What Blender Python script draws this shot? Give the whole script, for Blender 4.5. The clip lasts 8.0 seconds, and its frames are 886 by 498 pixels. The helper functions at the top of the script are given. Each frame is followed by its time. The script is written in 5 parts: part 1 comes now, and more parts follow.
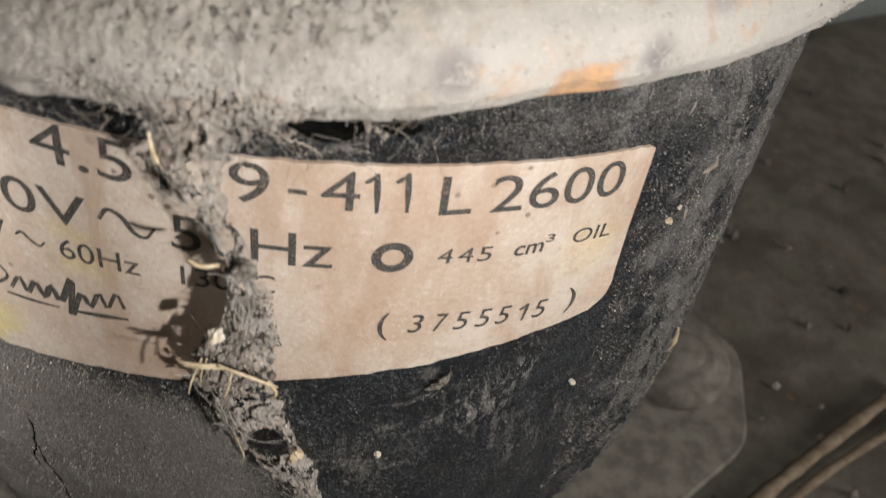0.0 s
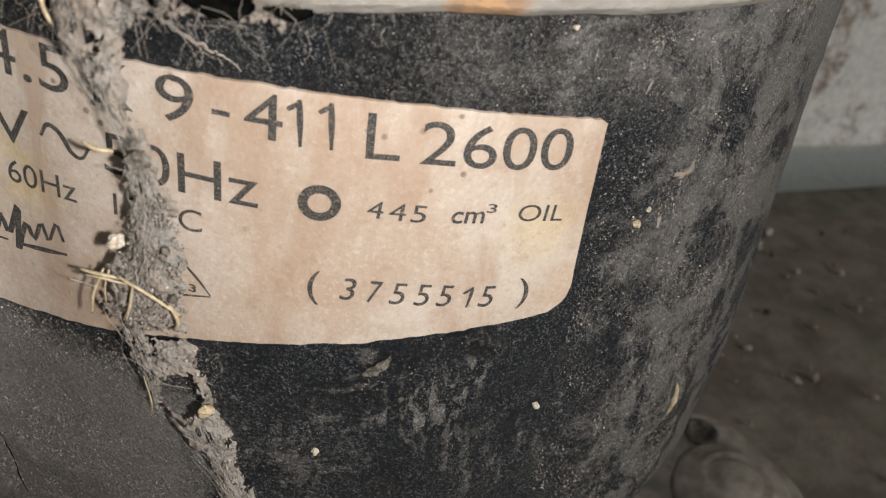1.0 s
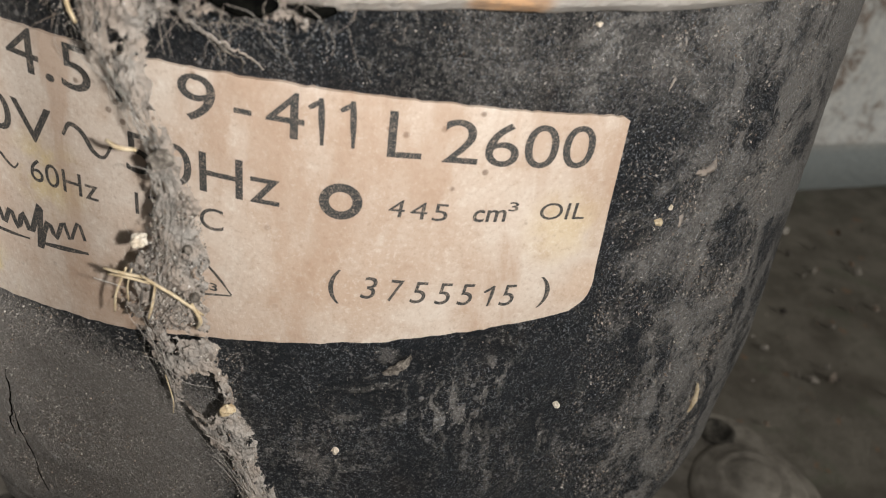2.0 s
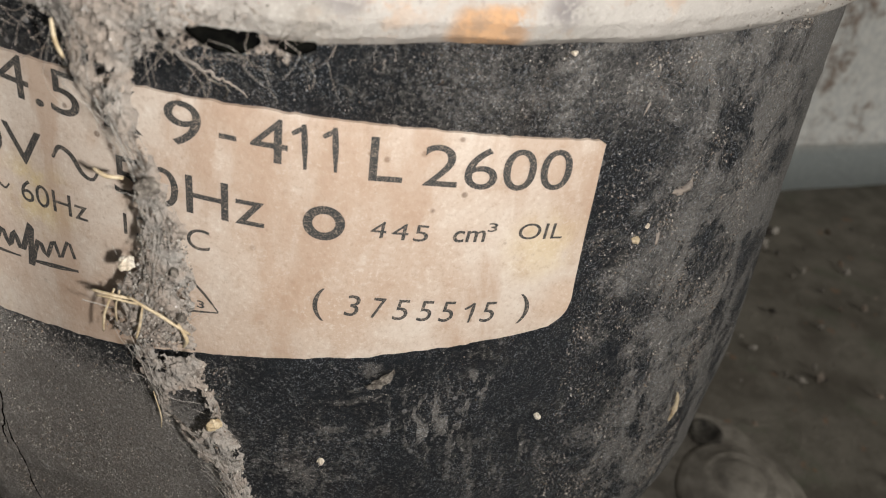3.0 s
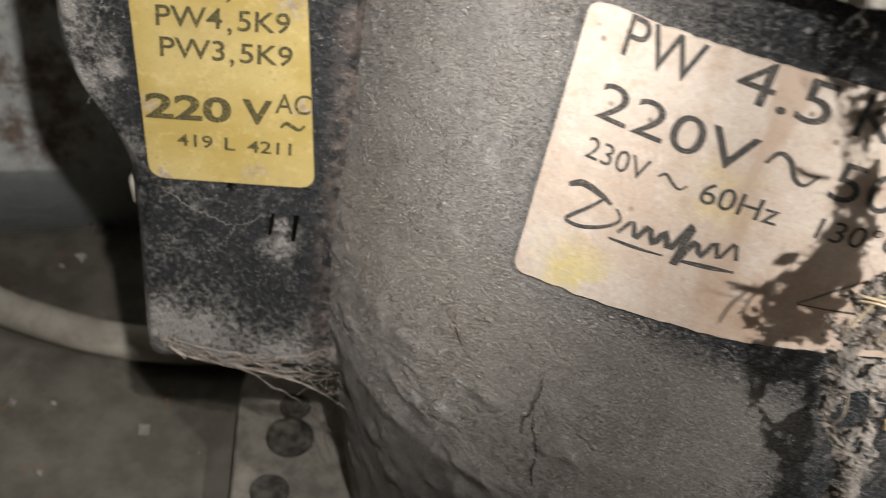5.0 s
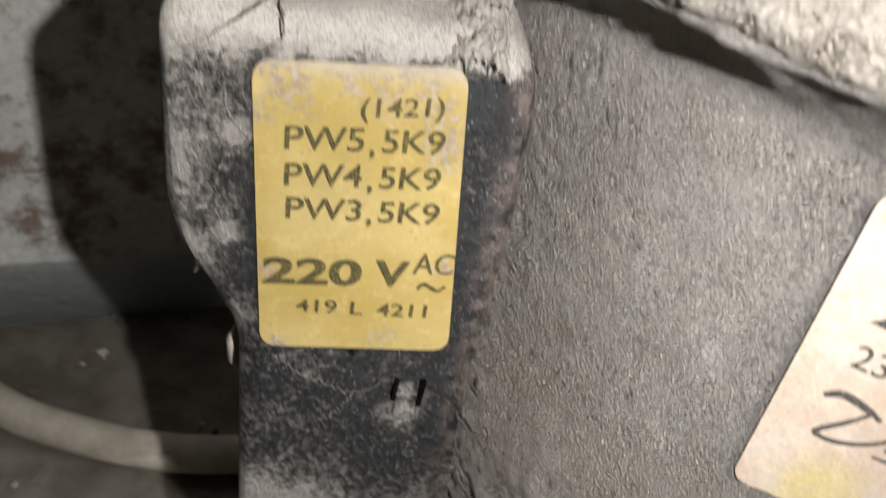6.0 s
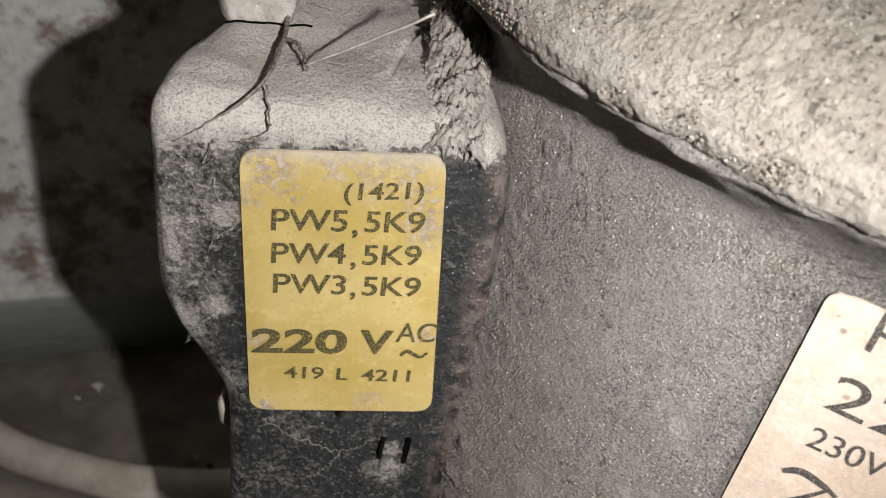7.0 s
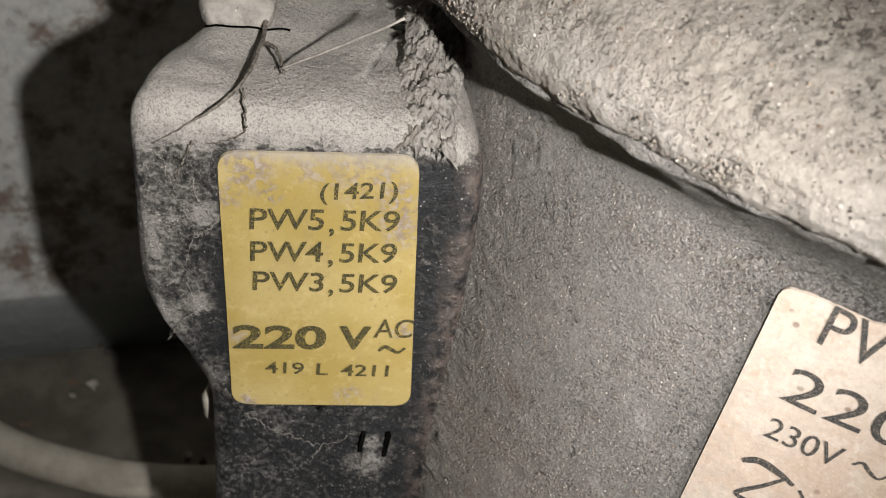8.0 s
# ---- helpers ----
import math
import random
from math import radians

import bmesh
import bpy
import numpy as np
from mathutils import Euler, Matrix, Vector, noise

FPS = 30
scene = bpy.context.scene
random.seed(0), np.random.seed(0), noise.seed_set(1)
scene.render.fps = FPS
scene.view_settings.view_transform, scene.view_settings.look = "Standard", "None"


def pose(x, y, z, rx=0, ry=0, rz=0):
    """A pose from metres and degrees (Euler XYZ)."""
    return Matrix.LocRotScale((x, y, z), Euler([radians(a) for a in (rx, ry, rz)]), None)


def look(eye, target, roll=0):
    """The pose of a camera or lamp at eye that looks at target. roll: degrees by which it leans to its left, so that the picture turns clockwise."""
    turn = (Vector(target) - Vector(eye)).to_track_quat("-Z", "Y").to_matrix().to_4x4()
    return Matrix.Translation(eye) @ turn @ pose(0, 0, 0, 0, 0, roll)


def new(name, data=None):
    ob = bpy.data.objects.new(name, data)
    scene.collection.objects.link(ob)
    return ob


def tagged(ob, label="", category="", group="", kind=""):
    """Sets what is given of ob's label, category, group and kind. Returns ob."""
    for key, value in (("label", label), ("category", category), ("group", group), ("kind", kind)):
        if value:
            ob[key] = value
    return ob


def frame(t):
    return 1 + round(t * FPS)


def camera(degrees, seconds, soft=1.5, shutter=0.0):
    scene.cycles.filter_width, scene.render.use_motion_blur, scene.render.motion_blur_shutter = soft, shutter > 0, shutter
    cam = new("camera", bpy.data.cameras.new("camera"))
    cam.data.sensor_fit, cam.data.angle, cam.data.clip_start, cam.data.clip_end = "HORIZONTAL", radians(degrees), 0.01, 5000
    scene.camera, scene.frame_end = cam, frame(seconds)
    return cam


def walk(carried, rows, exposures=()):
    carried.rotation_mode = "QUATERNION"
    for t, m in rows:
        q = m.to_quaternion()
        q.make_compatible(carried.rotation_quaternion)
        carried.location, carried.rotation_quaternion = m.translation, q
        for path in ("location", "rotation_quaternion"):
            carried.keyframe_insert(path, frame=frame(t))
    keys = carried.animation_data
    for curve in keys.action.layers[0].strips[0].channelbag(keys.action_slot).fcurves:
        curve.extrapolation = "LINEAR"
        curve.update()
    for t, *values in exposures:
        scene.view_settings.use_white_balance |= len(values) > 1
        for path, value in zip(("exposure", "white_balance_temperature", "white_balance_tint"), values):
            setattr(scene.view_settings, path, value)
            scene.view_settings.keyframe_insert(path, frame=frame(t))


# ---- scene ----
cam = camera(53.5, 8.0, soft=0.9, shutter=0.28)
# seconds, place in metres, turn in degrees
PATH = [
    (0.0, 0.00121, 0.00142, 0.19805, 43.93, -7.85, 0.93),
    (0.5, 0.01210, -0.01134, 0.19393, 47.09, -8.02, 6.13),
    (1.0, 0.02346, -0.00800, 0.18249, 53.01, -7.28, 10.02),
    (1.5, 0.01956, -0.00881, 0.18353, 53.58, -6.76, 10.44),
    (1.7, 0.02247, -0.00783, 0.18095, 53.23, -6.71, 10.64),
    (2.8, 0.02246, -0.00851, 0.18706, 52.63, -7.01, 10.33),
    (3.0, 0.02368, -0.00802, 0.18604, 52.51, -6.96, 10.42),
    (3.5, 0.02135, -0.00844, 0.18721, 52.54, -7.14, 10.50),
    (3.8, 0.01223, -0.01330, 0.19043, 52.81, -7.54, 11.07),
    (4.0, -0.00082, -0.01715, 0.18892, 51.87, -7.85, 10.19),
    (4.5, -0.03062, -0.02363, 0.17832, 50.69, -8.38, 10.49),
    (4.7, -0.03983, -0.02487, 0.18093, 50.95, -8.53, 10.28),
    (5.8, -0.08230, -0.00335, 0.16967, 52.48, -8.85, 8.93),
    (6.0, -0.08509, 0.00082, 0.17941, 53.31, -8.67, 7.84),
    (6.2, -0.09064, 0.00208, 0.18809, 53.24, -8.11, 7.84),
    (6.5, -0.08655, 0.00423, 0.19162, 53.77, -8.57, 7.52),
    (7.0, -0.08482, 0.00182, 0.18956, 53.92, -8.48, 7.29),
    (7.5, -0.08145, 0.00164, 0.19146, 53.97, -8.33, 7.24),
    (8.0, -0.08143, -0.00025, 0.19185, 53.79, -8.31, 7.16),
]
EXPOSURE = [(0.0, -0.15), (0.5, 0.08), (1.0, -0.12), (3.0, -0.10), (3.5, -0.12), (4.0, -0.25), (4.5, 0.05), (5.8, 0.66), (6.2, 0.54), (7.0, 0.46), (8.0, 0.28)]
walk(cam, [(t, pose(x, y, z, rx, ry, rz)) for t, x, y, z, rx, ry, rz in PATH], EXPOSURE)
cam.data.dof.use_dof = True
cam.data.dof.focus_distance = 0.110
cam.data.dof.aperture_fstop = 44.0

# ---- light: two fixed spots in place of the small flash that moves beside the camera, and dim room light ----
world = bpy.data.worlds.new("room_light")
scene.world = world
world.use_nodes = True
world.node_tree.nodes["Background"].inputs[0].default_value = (1.0, 0.93, 0.83, 1)
world.node_tree.nodes["Background"].inputs[1].default_value = 0.003


def flash_spot(eye, target, watts, cone, blend):
    d = bpy.data.lights.new("flash_spot", "SPOT")
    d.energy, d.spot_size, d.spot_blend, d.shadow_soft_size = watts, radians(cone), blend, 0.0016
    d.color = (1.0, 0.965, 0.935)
    o = new("flash_spot", d)
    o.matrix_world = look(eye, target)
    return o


# both spots stay lit, one for each place where the flash rests
flash_spot((0.038, -0.016, 0.189), (0.030, 0.090, 0.100), 0.66, 94, 0.35)
flash_spot((-0.050, -0.010, 0.198), (-0.119, 0.109, 0.098), 0.96, 75, 0.75)

# added fill lamp that brightens the right side; no such source is seen
d = bpy.data.lights.new("fill_right", "AREA")
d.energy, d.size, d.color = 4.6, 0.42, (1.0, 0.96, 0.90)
new("fill_right", d).matrix_world = look((1.02, -0.18, 0.35), (0.05, 0.15, 0.0))

# ---- materials ----


class Nodes:
    def __init__(self, name):
        self.mat = bpy.data.materials.new(name)
        self.mat.use_nodes = True
        self.t = self.mat.node_tree
        self.b = self.t.nodes["Principled BSDF"]
        self.co = self.t.nodes.new("ShaderNodeTexCoord").outputs["Object"]

    def put(self, sock, v):
        if isinstance(v, bpy.types.NodeSocket):
            self.t.links.new(v, sock)
        elif v is not None:
            sock.default_value = (*v, 1) if isinstance(v, tuple) and len(v) == 3 and sock.type == "RGBA" else v

    def noise(self, scale, detail=4.0, rough=0.55, dist=0.0, co=None):
        n = self.t.nodes.new("ShaderNodeTexNoise")
        self.put(n.inputs["Vector"], co or self.co)
        n.inputs["Scale"].default_value, n.inputs["Detail"].default_value = scale, detail
        n.inputs["Roughness"].default_value, n.inputs["Distortion"].default_value = rough, dist
        return n.outputs["Fac"]

    def cells(self, scale, feature="F1", co=None):
        n = self.t.nodes.new("ShaderNodeTexVoronoi")
        n.feature = feature
        self.put(n.inputs["Vector"], co or self.co)
        n.inputs["Scale"].default_value = scale
        return n.outputs["Distance"]

    def m(self, op, a, b=0.5, c=0.5, clamp=False):
        n = self.t.nodes.new("ShaderNodeMath")
        n.operation, n.use_clamp = op, clamp
        for i, v in enumerate((a, b, c)):
            self.put(n.inputs[i], v)
        return n.outputs[0]

    def ramp(self, v, lo, hi, a=0.0, b=1.0):
        n = self.t.nodes.new("ShaderNodeMapRange")
        n.interpolation_type = "SMOOTHSTEP"
        for i, x in enumerate((v, lo, hi, a, b)):
            self.put(n.inputs[i], x)
        return n.outputs[0]

    def island(self):
        return self.t.nodes.new("ShaderNodeNewGeometry").outputs["Random Per Island"]

    def axis(self, k):
        n = self.t.nodes.new("ShaderNodeSeparateXYZ")
        self.put(n.inputs[0], self.co)
        return n.outputs[k]

    def squash(self, sx, sy, sz):
        n = self.t.nodes.new("ShaderNodeMapping")
        self.put(n.inputs["Vector"], self.co)
        n.inputs["Scale"].default_value = (sx, sy, sz)
        return n.outputs[0]

    def spot(self, x, y, z, r0, r1):
        """One near a place, fading to none between two radii."""
        n = self.t.nodes.new("ShaderNodeVectorMath")
        n.operation = "DISTANCE"
        self.put(n.inputs[0], self.co)
        n.inputs[1].default_value = (x, y, z)
        return self.ramp(n.outputs["Value"], r0, r1, 1.0, 0.0)

    def mix(self, f, a, b):
        n = self.t.nodes.new("ShaderNodeMix")
        n.data_type = "RGBA"
        self.put(n.inputs[0], f)
        self.put(n.inputs[6], a)
        self.put(n.inputs[7], b)
        return n.outputs[2]

    def bump(self, h, dist, strength=1.0, under=None):
        n = self.t.nodes.new("ShaderNodeBump")
        n.inputs["Distance"].default_value, n.inputs["Strength"].default_value = dist, strength
        self.put(n.inputs["Height"], h)
        if under is not None:
            self.put(n.inputs["Normal"], under)
        return n.outputs[0]

    def done(self, color, rough, normal=None, metal=0.0, spec=0.5):
        self.put(self.b.inputs["Base Color"], color)
        self.put(self.b.inputs["Roughness"], rough)
        self.put(self.b.inputs["Metallic"], metal)
        self.put(self.b.inputs["Specular IOR Level"], spec)
        if normal is not None:
            self.put(self.b.inputs["Normal"], normal)
        return self.mat


DUST = (0.40, 0.378, 0.345)
CX, CY = -0.012, 0.144  # the compressor's axis
DUST_DARK = (0.25, 0.234, 0.212)


def shell_paint():
    k = Nodes("black_paint_under_dust")
    x, z = k.axis(0), k.axis(2)
    big, mid = k.noise(38, 4), k.noise(170, 5, 0.6)
    grain = k.noise(1750, 6, 0.76)
    fine = k.noise(2600, 3, 0.6)
    left = k.ramp(k.m("ADD", x, k.m("MULTIPLY", k.m("SUBTRACT", big, 0.5), 0.03)), -0.020, -0.062)
    low = k.ramp(z, 0.105, 0.055)
    # patchy on the right flank, with a pale band near its far edge
    right = k.m("ADD", k.m("MULTIPLY", k.m("MULTIPLY", k.ramp(x, 0.036, 0.052), k.ramp(k.noise(105, 5, 0.7, 0.6), 0.40, 0.60)), 0.95), k.m("MULTIPLY", k.m("MULTIPLY", k.ramp(x, 0.058, 0.0655), k.ramp(z, 0.095, 0.125)), 1.2))
    # how thickly the dust lies, plus zones that are only made paler
    amount = k.m("ADD", k.m("MULTIPLY", left, 0.36), k.m("MULTIPLY", k.m("SUBTRACT", big, 0.5), 0.30))
    amount = k.m("ADD", amount, k.m("MULTIPLY", k.m("SUBTRACT", mid, 0.5), 0.25))
    scratch = k.m("MULTIPLY", k.ramp(k.noise(420, 5, 0.7, 0.3, k.squash(1.0, 1.0, 0.16)), 0.52, 0.62), k.ramp(x, 0.036, 0.046))
    amount = k.m("ADD", amount, k.m("ADD", k.m("MULTIPLY", right, 0.46), k.m("MULTIPLY", scratch, 0.22)))
    smear = k.m("MULTIPLY", k.ramp(k.noise(95, 6, 0.7, 0.8), 0.52, 0.66), k.ramp(x, -0.02, 0.0))
    amount = k.m("ADD", amount, k.m("MULTIPLY", smear, 0.20))
    amount = k.m("ADD", amount, k.m("MULTIPLY", k.m("MULTIPLY", left, low), 0.16))
    near = k.m("MULTIPLY", k.ramp(k.m("ADD", x, k.m("MULTIPLY", k.m("SUBTRACT", mid, 0.5), 0.02)), 0.000, -0.018), k.ramp(z, 0.108, 0.096))
    amount = k.m("ADD", amount, k.m("MULTIPLY", near, 0.44))
    amount = k.m("SUBTRACT", amount, k.m("MULTIPLY", k.ramp(x, -0.006, 0.010), 0.035))
    # made paler high on the right, above the nameplate
    amount = k.m("ADD", amount, k.m("MULTIPLY", k.m("MULTIPLY", k.ramp(z, 0.132, 0.146), k.ramp(x, 0.000, 0.018)), 0.19))
    drip = k.ramp(k.noise(620, 4, 0.6, 0.4, k.squash(1.0, 1.0, 0.35)), 0.46, 0.60)
    for arc, pz, r, f in ((27.4, 100.5, 4.5, 0.26), (31.7, 99.5, 4.5, 0.26), (33.8, 103.5, 4.0, 0.26), (36.0, 106.0, 2.5, 0.25), (16.0, 94.0, 8.0, 0.16), (40.0, 90.0, 9.0, 0.18)):
        q = k.spot(CX + 0.0815 * math.sin(arc / 80), CY - 0.0815 * math.cos(arc / 80), pz / 1000, r * 0.0003, r * 0.0016)
        amount = k.m("ADD", amount, k.m("MULTIPLY", k.m("MULTIPLY", q, drip), f))
    for arc, pz, r, f in ((53.6, 130.0, 1.6, 0.4), (56.6, 131.4, 1.8, 0.4), (59.6, 133.0, 1.8, 0.42), (62.5, 133.4, 1.4, 0.4), (65.5, 134.0, 1.6, 0.4), (58.6, 106.0, 2.0, 0.3), (60.0, 100.0, 1.6, 0.32), (62.0, 92.0, 1.6, 0.3), (64.0, 85.0, 1.8, 0.3), (54.0, 120.0, 4.0, 0.22), (60.0, 122.0, 6.0, 0.22), (63.0, 112.0, 5.0, 0.2), (50.0, 146.0, 3.0, 0.2), (58.0, 149.0, 4.0, 0.25), (-71.0, 103.0, 4.0, 0.5), (-69.0, 98.0, 4.0, 0.4), (-29.8, 92.5, 2.6, 0.35), (-25.6, 95.5, 2.2, 0.35), (-66.0, 147.0, 5.0, 0.12), (22.8, 109.2, 1.4, 0.35)):
        q = k.spot(CX + 0.0812 * math.sin(arc / 80), CY - 0.0812 * math.cos(arc / 80), pz / 1000, r * 0.0002, r * 0.0015)
        amount = k.m("ADD", amount, k.m("MULTIPLY", q, f * 0.8))
    mask = k.ramp(k.m("ADD", grain, amount), 0.50, 0.82)
    mask = k.m("ADD", mask, k.m("MULTIPLY", k.ramp(k.m("ADD", fine, k.m("MULTIPLY", amount, 0.6)), 0.55, 0.72), 0.07), clamp=True)
    # pale crumbs and mineral specks
    speck = k.m("MULTIPLY", k.ramp(k.cells(420), 0.20, 0.10), k.ramp(k.noise(90, 2), 0.52, 0.60))
    tiny = k.m("MULTIPLY", k.ramp(k.noise(1900, 5, 0.85), 0.55, 0.63), k.ramp(k.noise(120, 5, 0.7), 0.30, 0.56))
    speck = k.m("MAXIMUM", k.m("MULTIPLY", speck, 0.55), k.m("MULTIPLY", tiny, 0.6))
    rust = k.m("MULTIPLY", k.ramp(k.noise(120, 5, 0.65), 0.58, 0.70), k.m("ADD", k.m("MULTIPLY", left, 0.8), 0.12))
    col = k.mix(k.noise(300, 3), (0.0075, 0.0100, 0.0135), (0.018, 0.023, 0.030))
    col = k.mix(k.m("MULTIPLY", mask, k.m("ADD", 0.80, k.m("MULTIPLY", left, 0.16))), col, k.mix(k.noise(700, 3), k.mix(left, DUST_DARK, (0.31, 0.295, 0.272)), k.mix(left, DUST, (0.53, 0.497, 0.462))))
    col = k.mix(k.m("MULTIPLY", rust, 0.55), col, (0.24, 0.165, 0.115))
    patch = k.ramp(k.noise(75, 5, 0.65, 0.5), 0.38, 0.62)
    pit = k.m("MULTIPLY", k.ramp(k.noise(2300, 5, 0.85), 0.50, 0.44), k.ramp(mask, 0.2, 0.7))
    col = k.mix(k.m("MULTIPLY", pit, k.m("ADD", 0.30, k.m("MULTIPLY", patch, 0.38))), col, (0.055, 0.053, 0.052))
    clot = k.m("MULTIPLY", k.ramp(k.noise(520, 5, 0.7, 0.6), 0.57, 0.66), k.m("MULTIPLY", left, k.ramp(k.noise(65, 3), 0.44, 0.60)))
    col = k.mix(k.m("MULTIPLY", clot, 0.85), col, (0.05, 0.045, 0.04))
    col = k.mix(k.m("MULTIPLY", near, 0.4), col, k.mix(mask, (0.05, 0.045, 0.04), (0.33, 0.285, 0.24)))
    crusty = k.m("MULTIPLY", k.ramp(k.noise(300, 5, 0.7, 0.5), 0.54, 0.64), k.m("MULTIPLY", left, k.ramp(k.noise(50, 3), 0.46, 0.60)))
    col = k.mix(k.m("MULTIPLY", crusty, 0.55), col, (0.34, 0.29, 0.235))
    salt = k.m("MULTIPLY", k.ramp(k.noise(2700, 4, 0.8), 0.57, 0.65), k.ramp(mask, 0.05, 0.5))
    col = k.mix(k.m("MULTIPLY", salt, 0.92), col, (0.70, 0.66, 0.62))
    scab = k.m("MULTIPLY", k.ramp(k.noise(230, 5, 0.6, 0.4), 0.61, 0.65), k.m("MULTIPLY", left, k.ramp(k.noise(34, 2), 0.42, 0.56)))
    col = k.mix(k.m("MULTIPLY", scab, 0.6), col, (0.58, 0.555, 0.53))
    col = k.mix(speck, col, (0.52, 0.50, 0.48))
    # tiny bluish glints of the dark paint, put into its colour
    blue_glint = k.m("MULTIPLY", k.ramp(k.noise(3600, 3, 0.8), 0.55, 0.64), k.m("MULTIPLY", k.ramp(x, -0.02, 0.0), k.ramp(k.m("ADD", k.noise(140, 4), k.m("MULTIPLY", k.ramp(x, 0.02, 0.045), 0.14)), 0.36, 0.58)))
    col = k.mix(k.m("MULTIPLY", blue_glint, 0.75), col, (0.42, 0.45, 0.48))
    h = k.m("ADD", k.m("MULTIPLY", mask, 0.6), k.m("ADD", k.m("MULTIPLY", grain, 1.2), k.m("MULTIPLY", speck, 0.7)))
    h = k.m("ADD", h, k.m("SUBTRACT", k.m("MULTIPLY", crusty, 0.9), clot))
    h = k.m("ADD", h, k.m("MULTIPLY", k.m("MULTIPLY", k.noise(330, 6, 0.75), k.ramp(x, 0.03, 0.05)), 2.4))
    return k.done(col, k.ramp(mask, 0.0, 0.8, 0.42, 0.92), k.bump(h, 0.0009, 1.0))


def dust_coat(name, tint=1.0, brown=0.25, pale=0.4, relief=0.0006, hole=0.5, warm=0.0):
    k = Nodes(name)
    a, b, c = k.noise(60, 4), k.noise(420, 6, 0.7), k.noise(1500, 4, 0.65)
    col = k.mix(k.ramp(b, 0.32, 0.66), tuple(v * tint for v in DUST_DARK), tuple(v * tint for v in DUST))
    col = k.mix(k.m("MULTIPLY", k.ramp(a, 0.45, 0.68), pale), col, (0.52, 0.48, 0.43))
    col = k.mix(k.m("MULTIPLY", k.ramp(k.noise(110, 4), 0.55, 0.72), brown), col, (0.20, 0.135, 0.09))
    # hole: hollows of the relief get their shade as dark colour
    col = k.mix(k.m("MULTIPLY", k.ramp(k.m("ADD", c, k.m("MULTIPLY", b, 0.5)), 0.62, 0.50), hole), col, (0.05, 0.045, 0.04))
    col = k.mix(k.m("MULTIPLY", k.ramp(k.noise(240, 4), 0.30, 0.60), warm), col, (0.34, 0.27, 0.215))
    glint = k.m("MULTIPLY", k.ramp(k.cells(900), 0.13, 0.08), k.ramp(k.noise(300, 2), 0.54, 0.60))
    col = k.mix(k.m("MULTIPLY", glint, 0.7), col, (0.75, 0.72, 0.68))
    h = k.m("ADD", k.m("MULTIPLY", b, 1.0), k.m("MULTIPLY", c, 0.5))
    return k.done(col, 0.95, k.bump(h, relief, 1.0), spec=0.2)


